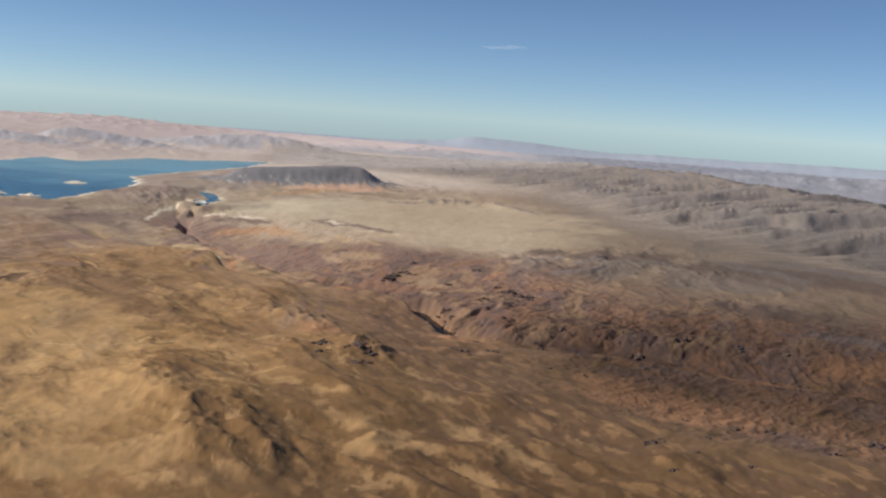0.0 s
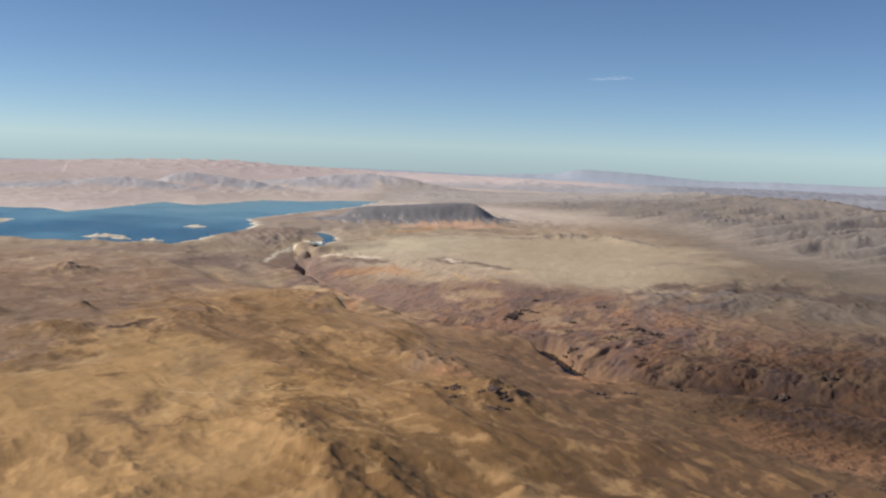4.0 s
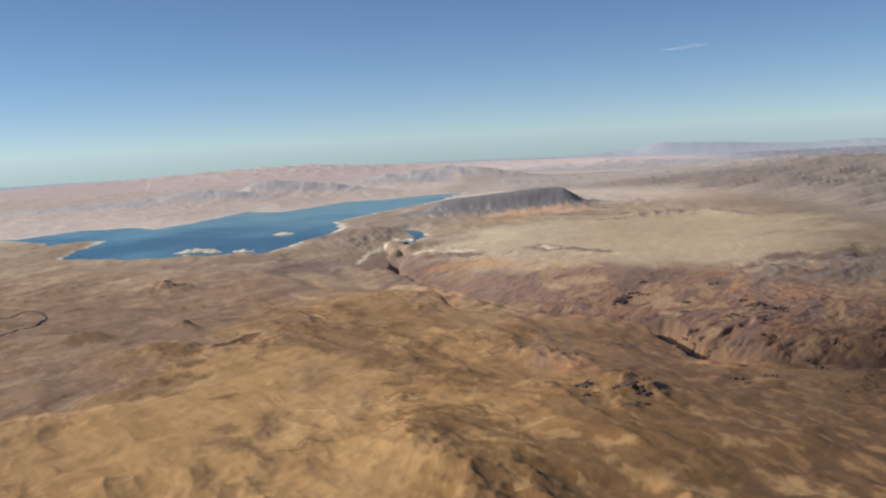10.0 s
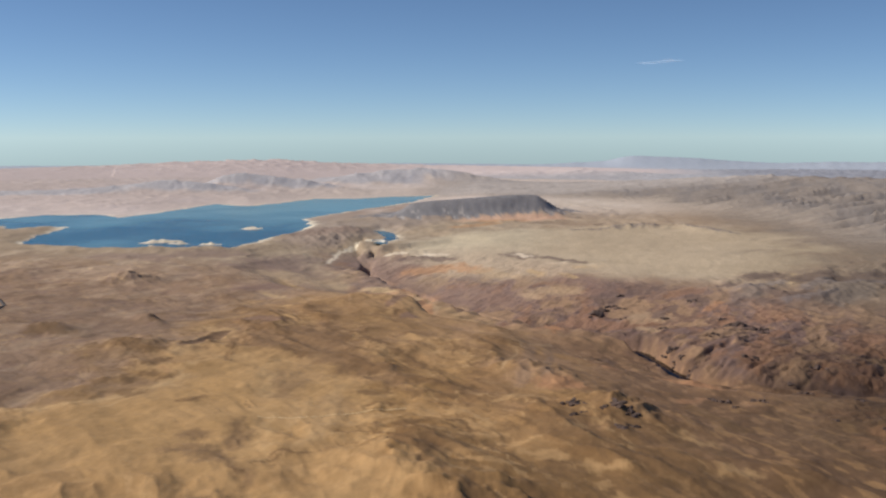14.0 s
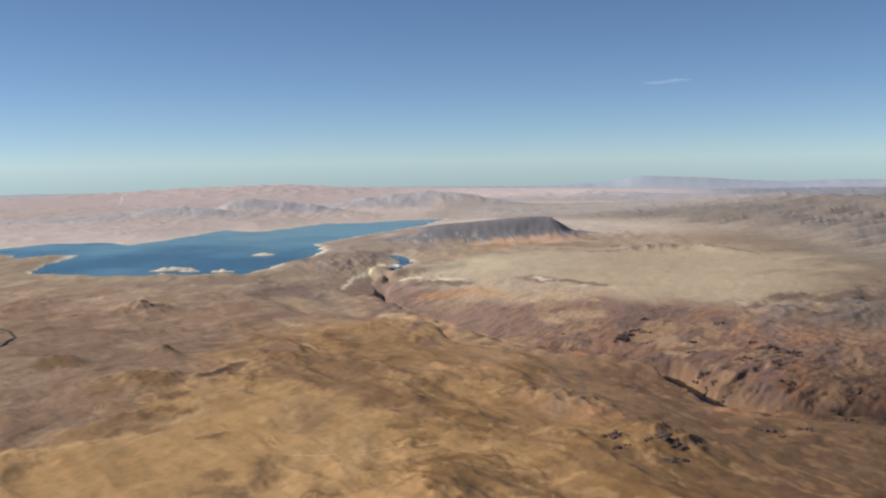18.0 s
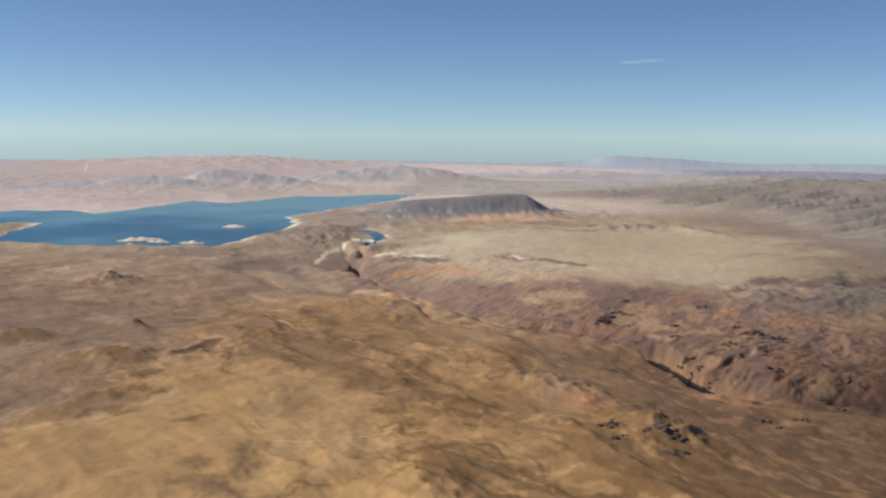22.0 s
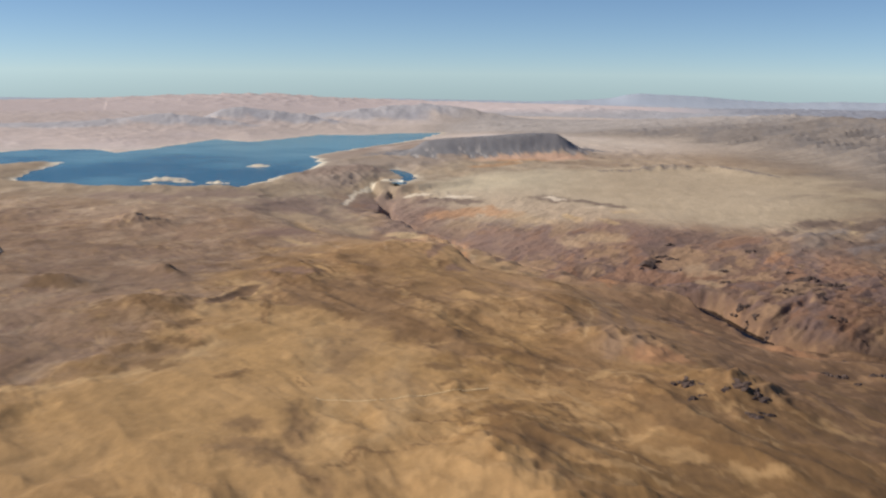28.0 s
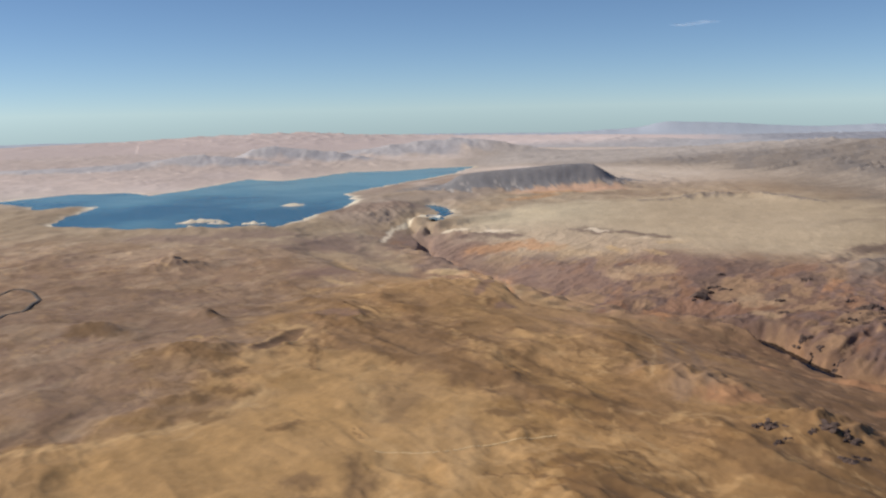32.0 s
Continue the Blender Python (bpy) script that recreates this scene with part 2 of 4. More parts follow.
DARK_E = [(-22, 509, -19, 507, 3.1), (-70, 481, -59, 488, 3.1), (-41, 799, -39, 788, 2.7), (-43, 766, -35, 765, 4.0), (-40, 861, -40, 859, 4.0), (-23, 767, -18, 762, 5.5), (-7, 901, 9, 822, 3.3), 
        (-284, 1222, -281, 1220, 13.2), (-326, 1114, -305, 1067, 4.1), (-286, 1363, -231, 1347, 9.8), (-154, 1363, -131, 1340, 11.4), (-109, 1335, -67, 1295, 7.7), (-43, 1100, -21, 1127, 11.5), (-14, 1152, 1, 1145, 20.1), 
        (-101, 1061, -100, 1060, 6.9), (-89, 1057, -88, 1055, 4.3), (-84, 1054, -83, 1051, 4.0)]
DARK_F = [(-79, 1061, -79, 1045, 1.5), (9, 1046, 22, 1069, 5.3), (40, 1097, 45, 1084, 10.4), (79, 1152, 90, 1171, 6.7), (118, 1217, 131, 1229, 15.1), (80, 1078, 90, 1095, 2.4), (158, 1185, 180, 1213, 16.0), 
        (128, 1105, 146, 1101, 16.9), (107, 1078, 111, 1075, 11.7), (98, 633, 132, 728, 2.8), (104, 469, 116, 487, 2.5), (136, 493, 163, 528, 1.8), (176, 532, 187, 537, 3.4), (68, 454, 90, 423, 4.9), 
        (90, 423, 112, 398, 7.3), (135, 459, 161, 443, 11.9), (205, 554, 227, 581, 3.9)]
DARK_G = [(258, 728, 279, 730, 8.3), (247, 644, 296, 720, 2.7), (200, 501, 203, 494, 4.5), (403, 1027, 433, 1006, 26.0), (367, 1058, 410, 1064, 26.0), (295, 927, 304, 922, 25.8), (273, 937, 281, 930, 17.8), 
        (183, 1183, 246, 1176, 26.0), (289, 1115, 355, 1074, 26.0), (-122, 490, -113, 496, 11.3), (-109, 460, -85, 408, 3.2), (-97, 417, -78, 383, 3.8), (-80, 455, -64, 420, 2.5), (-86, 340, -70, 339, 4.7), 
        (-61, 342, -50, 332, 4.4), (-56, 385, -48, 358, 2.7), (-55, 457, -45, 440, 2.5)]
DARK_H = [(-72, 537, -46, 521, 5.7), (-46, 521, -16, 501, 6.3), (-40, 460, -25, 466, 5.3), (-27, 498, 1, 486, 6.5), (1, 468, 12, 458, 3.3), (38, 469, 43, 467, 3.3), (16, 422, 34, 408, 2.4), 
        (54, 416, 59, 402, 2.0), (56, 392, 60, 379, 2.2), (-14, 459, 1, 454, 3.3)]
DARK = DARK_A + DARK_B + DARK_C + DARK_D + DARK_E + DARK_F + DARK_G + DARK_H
MAUVE_A = [(-367, 1015, -344, 1080, 15.4), (-212, 882, -211, 967, 3.3), (-191, 851, -188, 846, 3.9), (-307, 1288, -347, 1299, 26.0), (-410, 1342, -426, 1258, 23.6), (-310, 1386, -292, 1355, 10.4), (-300, 815, -291, 809, 10.8), 
        (-75, 1199, -39, 1162, 17.1), (-52, 1125, -46, 1136, 11.4), (-459, 1539, -408, 1594, 26.0), (-502, 1295, -553, 1256, 26.0), (-621, 1247, -559, 1238, 26.0), (-356, 1413, -269, 1290, 23.5), (-197, 1178, -140, 1132, 26.0)]
MAUVE = MAUVE_A
GREY_A = [(-93, 743, -90, 631, 3.8), (-80, 741, -78, 635, 2.7)]
GREY = GREY_A
CRAGS_A = [(-67, 581, 1.0), (-62, 579, 1.7), (-62, 561, 1.1), (-57, 569, 0.8), (-47, 573, 0.9), (-42, 576, 1.7), (-36, 575, 1.3), (-35, 573, 1.0), 
        (-34, 569, 1.3), (-40, 547, 1.5), (-35, 553, 1.0), (15, 671, 1.3), (20, 668, 1.5), (31, 707, 1.0), (24, 651, 1.1), (39, 673, 1.7), 
        (-46, 1055, 3.3), (-35, 1080, 1.7), (-27, 1073, 1.7), (-25, 1116, 1.4), (66, 978, 3.0), (79, 959, 2.2), (86, 961, 2.0), (8, 908, 1.8), 
        (14, 885, 1.6), (18, 854, 1.3), (21, 858, 1.3), (12, 1029, 1.6), (40, 1082, 1.7), (86, 1084, 1.1)]
CRAGS_B = [(73, 793, 2.9), (157, 785, 2.2), (200, 818, 2.8), (103, 463, 1.5), (110, 474, 1.1), (134, 486, 1.2), (158, 522, 1.3), (178, 525, 1.7), 
        (194, 479, 1.6), (227, 509, 2.2), (273, 791, 1.8), (239, 795, 2.0), (98, 688, 1.5), (126, 694, 1.5), (263, 732, 1.9), (289, 714, 2.6), 
        (300, 681, 2.0), (120, 450, 1.2), (143, 441, 1.2), (104, 420, 0.9)]

# spot heights of the broad surface: x, y, z
SPOTS = [(-60, 250, 24), (-250, 450, 18), (-120, 540, 16), (130, 420, 6), (-300, 650, 16), (-480, 700, 16), (-240, 880, 11), (-110, 690, 11), (-350, 960, 2),
         (-450, 1150, 4), (-620, 1280, 4), (-400, 1330, 2), (-850, 1360, 3), (40, 700, -8), (180, 580, -6), (100, 900, -14), (-20, 1040, -16),
         (-180, 1090, -8), (320, 850, -8), (500, 800, -2), (60, 1160, -6), (-200, 1290, -2), (-330, 1450, 4), (-265, 1520, 9), (100, 1400, 5), (-80, 1600, 9),
         (220, 1580, 14), (420, 1350, 18), (-100, 2150, 16),
         (-215, 905, 12), (-131, 726, 18), (-43, 769, -8), (80, 992, -12), (-99, 690, 9), (-324, 957, 4)]
RANGE = [(-60, 2800, 26), (126, 2614, 45), (339, 2480, 61), (501, 2142, 64), (565, 1918, 57), (627, 1740, 56), (660, 1567, 51), (740, 1380, 48), (900, 1150, 46)]
FAR_RIDGE = [(-520, 3700, 22), (-250, 3720, 30), (-104, 3723, 36), (30, 3680, 30), (156, 3614, 22), (500, 3400, 20), (900, 2900, 50), (1500, 2600, 70)]
PINK_RIDGE = [(-2600, 3500, 18), (-1900, 3960, 36), (-1610, 4036, 52), (-1346, 4129, 58), (-1000, 4220, 40), (-671, 4282, 31), (-300, 4330, 24)]
# mounds: x, y, radius, second radius, turn, height
HILLS = [(115, 1135, 42, 22, 40, 5), (195, 1135, 48, 28, 20, 6), (290, 1080, 60, 30, 0, 5), (-420, 1530, 52, 95, 0, 10), (-590, 1322, 40, 20, 0, 2.5), (-660, 1310, 34, 18, 0, 1.5), (-530, 1330, 34, 24, 0, 4), (-300, 1400, 40, 70, 0, 5),
         (-215, 915, 50, 32, -25, 1.5), (-255, 925, 30, 20, 0, 1.5), (-335, 690, 26, 16, -25, 6), (-418, 736, 18, 10, 0, 5), (-85, 660, 40, 20, -50, 8),
         (-40, 588, 26, 20, -20, 9), (10, 1650, 60, 22, 8, 8), (100, 1620, 60, 20, -60, 6), (-385, 1475, 22, 36, 0, 3), (-315, 1470, 24, 40, 0, 4), (-502, 1040, 26, 20, 10, 9), (-380, 800, 18, 8, -40, 6)]
# long eroded ridges of the near hills: height, breadth, crest line
SPINES = [(9.0, 15, [(-136, 505), (-117, 442), (-101, 400), (-88, 350)]), (6.0, 11, [(-93, 465), (-80, 428), (-72, 405), (-60, 365)]),
          (7.0, 16, [(-188, 435), (-158, 373), (-142, 318)]), (3.0, 8, [(-212, 740), (-180, 679), (-156, 632), (-132, 590)]),
          (3.5, 8, [(-92, 600), (-68, 548), (-49, 518), (-10, 465)]), (2.5, 8, [(-267, 765), (-232, 704), (-210, 676)]), (3.0, 9, [(-45, 470), (-20, 430), (0, 385)])]
BROWN_TOP = [(-285, 749), (-260, 787), (-222, 757), (-188, 683), (-153, 642), (-143, 605), (-174, 619), (-204, 657), (-234, 677), (-264, 699)]
GREY_WEDGE = [(-232, 628), (-222, 675), (-200, 632), (-203, 575), (-216, 560)]
OLIVE_PATCHES = [[(-228, 474), (-224, 487), (-208, 486), (-189, 464), (-176, 438), (-180, 432), (-196, 456), (-210, 461)],
                 [(-190, 576), (-185, 584), (-174, 582), (-167, 556), (-175, 550), (-183, 553)], [(-215, 516), (-212, 524), (-203, 511), (-197, 485), (-203, 484)],
                 [(-235, 505), (-230, 513), (-218, 508), (-214, 492), (-226, 489)], [(-197, 414), (-193, 421), (-183, 410), (-180, 400), (-187, 398)]]
PALE_PATCHES = [[(-197, 546), (-199, 567), (-193, 578), (-186, 557), (-182, 533), (-188, 524)], [(-174, 490), (-187, 578), (-184, 611), (-171, 548), (-167, 506)]]
OCHRE_PATCHES = [[(-261, 956), (-245, 980), (-225, 965), (-200, 936), (-177, 848), (-181, 828), (-206, 883), (-230, 908), (-246, 919)],
                 [(-397, 1174), (-375, 1155), (-333, 1082), (-311, 1044), (-335, 1048), (-368, 1097)]]
GREY_HILLS = [[(148, 1079), (183, 1168), (232, 1198), (207, 1091), (172, 1060)], [(74, 1072), (122, 1187), (155, 1202), (118, 1112)], [(230, 1040), (250, 1140), (380, 1150), (420, 1040), (320, 1000)]]
MAUVE_PATCHES = [[(-459, 1176), (-461, 1299), (-437, 1358), (-384, 1277), (-330, 1144), (-348, 1103), (-407, 1158)],
                 [(-359, 1408), (-304, 1325), (-231, 1231), (-195, 1151), (-204, 1017), (-249, 1075), (-310, 1182)]]
BASIN = [(-360, 480), (-310, 532), (-297, 548), (-283, 579), (-275, 622), (-262, 669), (-231, 664), (-204, 657), (-176, 619), (-160, 590), (-152, 540), (-146, 480), (-132, 420), (-120, 330), (-330, 330)]
PALE_RIDGE = [(-240, 655), (-228, 611), (-212, 560), (-194, 505), (-186, 465)]
SAND_EDGE = [(-345, 505), (-310, 532), (-297, 548), (-283, 579), (-275, 622), (-279, 649), (-262, 669), (-231, 664)]
NORTH_HILLS = [(-1067, 2530, 120, 50, 8, 19), (-976, 2672, 60, 45, 6, 21), (-840, 2690, 100, 45, 4, 19), (-700, 2960, 130, 70, 0, 17), (-590, 3060, 120, 70, -4, 22), (-430, 3040, 100, 70, 0, 15), (-1350, 2430, 160, 70, 20, 7)]
ISLANDS = [(-587, 1667, 24, 17, 30, 3.2), (-645, 1446, 33, 15, 40, 4.2), (-610, 1427, 20, 7, 0, 2.5), (-565, 1423, 24, 8, 8, 2.6), (-637, 1397, 10, 5, 0, 1.8)]


def polar_range(x, y, line, width):
    d, k = line_distance(x, y, line)
    crest = np.interp(k, range(len(line)), [p[2] for p in line])
    return d, crest, np.clip(1 - d / width, 0, 1)


def mesa_shape(x, y):
    """Distance from the mesa's crest in units of its size (1 at the rim), the height of its cap, and the way along it."""
    c, s = math.cos(radians(12)), math.sin(radians(12))
    dx, dy = x + 264, y - 1888
    u, v = dx * c + dy * s, dy * c - dx * s
    wob = 1 + 0.06 * perlin(x / 40, y / 40, 71) + 0.04 * perlin(x / 14, y / 14, 72)
    ue = np.where(u > 0, np.abs(u) * 0.86, np.abs(u))
    ue = np.where(ue > 100, 100 + (ue - 100) * 4.0, ue)
    return ((ue / 108) ** 2.6 + (np.abs(v) / 24) ** 2.6) ** (1 / 2.6) / wob, 38 + 9 * np.clip(u / 122, -1.6, 0.6), u, v


def strokes(x, y, marks, size=1.0):
    """How strongly each place is covered by soft brush-like strips: x, y, x, y, half width."""
    total = np.zeros(np.shape(x))
    for ax, ay, bx, by, w in marks:
        w = w * size
        near = (x > min(ax, bx) - 3 * w) & (x < max(ax, bx) + 3 * w) & (y > min(ay, by) - 6 * w) & (y < max(ay, by) + 6 * w)
        if near.any():
            d, _ = line_distance(x[near], y[near], [(ax, ay), (bx, by)])
            total[near] = np.maximum(total[near], np.exp(-(d / w) ** 2))
    return total


def land(x, y):
    """Height of the land and the masks from which its colour is mixed."""
    m = {}
    r = np.hypot(x + 60, y - 90)
    wx, wy = x + 22 * fbm(x, y, 110, 4, 3), y + 22 * fbm(x, y, 110, 4, 8)
    # broad surface
    top, low = 0.0, 0.0
    for px, py, pz in SPOTS:
        w = 1.0 / ((x - px) ** 2 + (y - py) ** 2 + 3600.0) ** 1.7
        top, low = top + w * pz, low + w
    h = top / low
    far = ss(1900, 2900, r)
    h = h * (1 - far) + far * (11 + 5 * fbm(x, y, 600, 3, 12))
    # canyon country either side of the river
    d_river, k_river = line_distance(x + 0.35 * (wx - x), y + 0.35 * (wy - y), RIVER)
    east = ss(-12, 30, (x - np.interp(y, [500, 660, 709, 780, 840, 937, 1030, 1136, 1330], [560, 386, 276, 70, 17, -12, -136, -216, -362])))
    reach = 70 + 190 * east + 40 * perlin(x / 130, y / 130, 5)
    rugged = 1 - ss(reach * 0.5, reach, d_river)
    badland = 0.95 * (1 - ss(0.72, 1.05, np.hypot((x - 330) / 300, (y - 620) / 215) + 0.12 * perlin(x / 60, y / 60, 6)))
    rugged = np.maximum(rugged, badland)
    m["badland"] = badland
    rugged = rugged * (1 - ss(1330, 1480, y))
    m["rugged"], m["east"], m["d_river"] = rugged, east, d_river
    crags = ridged(wx, wy, 62, 6, 21, 0.55)
    qx, qy = x + 0.3 * (wx - x), y + 0.3 * (wy - y)
    gullies = ridged(qx * 0.8 - qy * 0.6, (qx * 0.6 + qy * 0.8) * 0.36, 21, 5, 24, 0.55)
    fine = ridged(qx * 0.7 - qy * 0.7, (qx * 0.7 + qy * 0.7) * 0.45, 9, 3, 29, 0.5)
    ribs = ridged(qx * 0.9 - qy * 0.4, (qx * 0.4 + qy * 0.9) * 0.5, 5.2, 3, 27, 0.55)
    m["ribs"], m["fine"] = ribs, fine
    # both banks fall away to the river, the far one less steeply above its broken foot
    bank = -31 + 0.17 * d_river + 12 * ss(1100, 1400, y)
    firm = (1 - east) * (1 - ss(940, 1080, y)) * (1 - ss(750, 920, y) * ss(-215, -165, x))
    bank = bank + 60 * ss(130 - 100 * firm, 300 - 110 * firm, d_river)
    h = 0.5 * (h + bank - np.sqrt((h - bank) ** 2 + 60))
    calm = ss(6, 70, d_river)
    h = h + rugged * (0.50 + 0.50 * np.maximum(east, badland)) * calm * (1 - 0.4 * ss(930, 1080, y)) * (2.2 * (crags - 0.45) + 2.0 * (gullies - 0.45) + 1.3 * (fine - 0.45) + 0.9 * (ribs - 0.45))
    lengths = np.cumsum([0] + [math.hypot(q[0] - p[0], q[1] - p[1]) for p, q in zip(RIVER, RIVER[1:])])
    along = np.interp(k_river, range(len(RIVER)), lengths) + 5 * perlin(x / 20, y / 20, 85)
    furrow = ridged(along + 0.3 * d_river, d_river * 0.28, 17, 5, 86, 0.6)
    m["furrow"] = furrow
    h = h + rugged * np.maximum(east, 0.3) * (1.2 + 2.0 * (1 - ss(30, 60, d_river))) * (furrow - 0.45) * ss(8, 26, d_river) * (1 - ss(110, 200, d_river))
    foot = d_river + 4 * perlin(x / 9, y / 9, 81) + 5 * perlin(x / 21, y / 21, 82)
    h = h + east * 9 * ss(4, 12, foot) * (1 - ss(28, 120, foot)) * (0.45 + 0.55 * ss(0.15, 0.75, gullies + 0.3 * crags)) * ss(770, 810, y) * (1 - ss(950, 1010, y))
    # a low lip of rock hides most of the water from the near side
    seen = np.maximum(ss(770, 825, y) * (1 - ss(900, 935, y)), np.maximum(ss(290, 340, x), bell(x, y, -85, 1000, 22)))
    h = h + (9 + 3 * perlin(x / 16, y / 16, 83)) * (1 - seen) * (1 - east) * ss(7, 15, d_river) * (1 - ss(18, 85, d_river)) * (1 - ss(1250, 1350, y))
    # soft eroded hills of the near side, combed from north-west to south-east
    lx, ly = x + 0.45 * (wx - x), y + 0.45 * (wy - y)
    ux, uy = (lx * 0.80 + ly * 0.60), (lx * 0.60 - ly * 0.80)
    combed = ridged(uy * 0.30, ux * 1.0, 44, 4, 33, 0.40)
    m["streak"] = fbm(uy * 0.25, ux, 15, 4, 41, 0.6)
    m["rill"] = ridged(uy * 0.45, ux, 13, 4, 43, 0.55)
    soft = (1 - rugged) * (1 - ss(1150, 1350, y)) * (1 - east)
    m["soft"], m["combed"] = soft, combed
    lumps = fbm(wx, wy, 70, 5, 36)
    sandy = ss(-70, 65, shore_depth(x, y, SAND) + 48 * lumps + 22 * fbm(x, y, 24, 3, 39))
    m["sandy"] = sandy
    flat = np.maximum(ss(0.25, 0.7, bell(x, y, -240, 590, 80, 130)), bell(x, y, -140, 395, 46, 60))
    flat = np.maximum(flat, ss(0.0, 0.5, fbm(x, y, 85, 3, 37)) * 0.7)
    m["flat"] = flat
    h = h + soft * (1 - 0.85 * flat) * ((0.9 + 4.3 * sandy) * (combed - 0.45) + (0.2 + 0.3 * sandy) * (m["rill"] - 0.5)) + soft * (2.2 * lumps + 0.15 * m["streak"])
    # the smooth alluvial plain beyond the canyon, and brown hills towards the lake
    plain = 0.95 * (1 - ss(0.72, 1.0, np.hypot((x + 20) / 330, (y - 1420) / 260) + 0.10 * lumps)) * ss(1150, 1235, y + 20 * lumps - 0.25 * np.minimum(x, 0))
    plain = plain * (1 - ss(150, 290, x + 60 * lumps))
    foothills = ss(140, 300, x + 60 * lumps) * ss(1080, 1180, y + 30 * lumps)
    m["foothills"], m["flank_near"] = foothills, ridged(wx * 0.9 + wy * 0.2, wy * 0.5, 20, 4, 49)
    m["plain"] = plain
    h = h + (1 - plain) * (1 - soft) * (1 - rugged) * ((4.0 + 3.5 * foothills) * ridged(wx, wy * 0.6, 60, 5, 44) - 1.6 - 1.5 * foothills) + plain * 0.8 * (ridged(wx, wy * 0.35, 40, 4, 45) - 0.5)
    broken = ss(10, 110, x) * ss(800, 880, y) * (1 - ss(1350, 1500, y)) * (1 - plain)
    h = h + broken * (3 * (ridged(wx, wy * 0.6, 52, 5, 48) - 0.45) + 2 * (m["flank_near"] - 0.45))
    for cx, cy, rx, ry, turn, height in HILLS:
        h = h + height * bell(x, y, cx, cy, rx, ry, turn) * (0.70 + 0.6 * ridged(x, y, 18, 4, 47))
    for height, broad, line in SPINES:
        d, k = line_distance(x + 0.5 * (wx - x), y + 0.5 * (wy - y), line)
        ends = ss(-0.05, 0.5, k) * (1 - ss(len(line) - 1.6, len(line) - 1, k))
        h = h + height * np.exp(-np.sqrt(d * d + 6) / broad) * (0.35 + 0.65 * ends) * (0.8 + 0.4 * ridged(x, y, 14, 3, 46))
    ring = np.hypot((x + 303) / 8.5, (y - 722) / 44) * (1 + 0.15 * perlin(x / 12, y / 12, 84))          # a small breached crater
    m["crater"] = ring
    h = h + 0.9 * np.exp(-((ring - 1) / 0.30) ** 2) - 0.9 * np.exp(-(ring / 0.7) ** 2)
    m["dark"] = strokes(x, y, DARK)
    h = h + m["dark"] * (0.4 * soft + 2.0 * rugged * crags)
    h = h + 1.6 * strokes(x, y, DARK_FAR) * (0.5 + crags)
    # ranges
    flank = ridged(wx, wy, 130, 6, 52, 0.55)
    qx, qy = x + 14 * fbm(x, y, 160, 4, 57), y + 14 * fbm(x, y, 160, 4, 58)
    d, k = line_distance(qx, qy, RANGE)
    s, f = 0.446 * qx - 0.895 * qy, np.clip(1 - d / 640, 0, 1)
    crest = np.interp(s, [0.446 * p[0] - 0.895 * p[1] for p in RANGE], [p[2] for p in RANGE])
    steep = np.clip(1 - d / 400, 0, 1)
    spur = ridged(s + 0.25 * d + 10 * perlin(x / 60, y / 60, 53), d * 0.10, 74, 4, 54, 0.42)
    rill = ridged(s + 0.25 * d, d * 0.10, 15, 3, 55, 0.5)
    teeth = ridged(s, d * 0.3, 42, 4, 56, 0.55)
    m["rill_far"], m["range"], m["steep"] = rill, ss(0.22, 0.50, f), ss(0, 0.35, steep)
    # a steep ribbed front above long smooth fans
    body = 10 + (crest - 12) * (0.60 * steep ** 1.2 + 0.40 * f ** 1.3) + ss(0, 0.3, steep) * (1 - 0.45 * ss(0.7, 1.0, steep)) * 36 * (1 - 0.65 * ss(1950, 2350, y)) * (spur - 0.5) \
        + ss(0.2, 0.45, f) * 2.0 * (rill - 0.5) + ss(0.75, 0.95, steep) * 6 * (teeth - 0.45)
    blend = ss(0.05, 0.35, f)
    h = np.where(f > 0, h * (1 - blend) + body * blend, h)
    d, crest, f = polar_range(x, y, FAR_RIDGE, 380)
    m["far_ridge"] = ss(0.15, 0.4, f)
    h = np.where(f > 0, np.maximum(h, (crest + 2) * f ** 1.1 * (0.78 + 0.3 * flank)), h)
    d, crest, f = polar_range(x, y, PINK_RIDGE, 900)
    m["pink"] = ss(0.05, 0.35, f)
    h = np.where(f > 0, np.maximum(h, 8 + (crest - 6) * f ** 1.5 * (0.82 + 0.28 * flank)), h)
    m["north"] = 0.0
    for cx, cy, rx, ry, turn, height in NORTH_HILLS:
        b = bell(x, y, cx, cy, 1.35 * rx, 1.15 * ry, turn)
        m["north"] = np.maximum(m["north"], b)
        h = h + 1.60 * height * b * (0.82 + 0.2 * ridged(wx, wy, 90, 4, 61))
    # the distant rim that closes the basin
    ang = np.degrees(np.arctan2(x + 60, y - 90))
    rim = 22 + 6 * perlin(ang / 7.0, 0 * ang, 64) + 3 * perlin(ang / 2.2, 0 * ang, 65) + 1.5 * perlin(ang / 0.6, 0 * ang, 66) \
        + 12 * np.exp(-((ang - 2.1) / 1.0) ** 2) + 26 * np.exp(-((ang - 4.0) / 3.8) ** 2) + 22 * np.exp(-((ang - 22) / 12) ** 2)
    m["rim"] = ss(4350, 4500, r)
    h = np.where(r > 4350, np.maximum(h, rim * ss(4350, 4700, r)), h)
    # the dark mesa
    q, cap, u, v = mesa_shape(x, y)
    gully = ridged(u + 0.25 * v + 6 * perlin(x / 22, y / 22, 76), v * 0.30, 21, 5, 75, 0.6)
    foot = 4.4
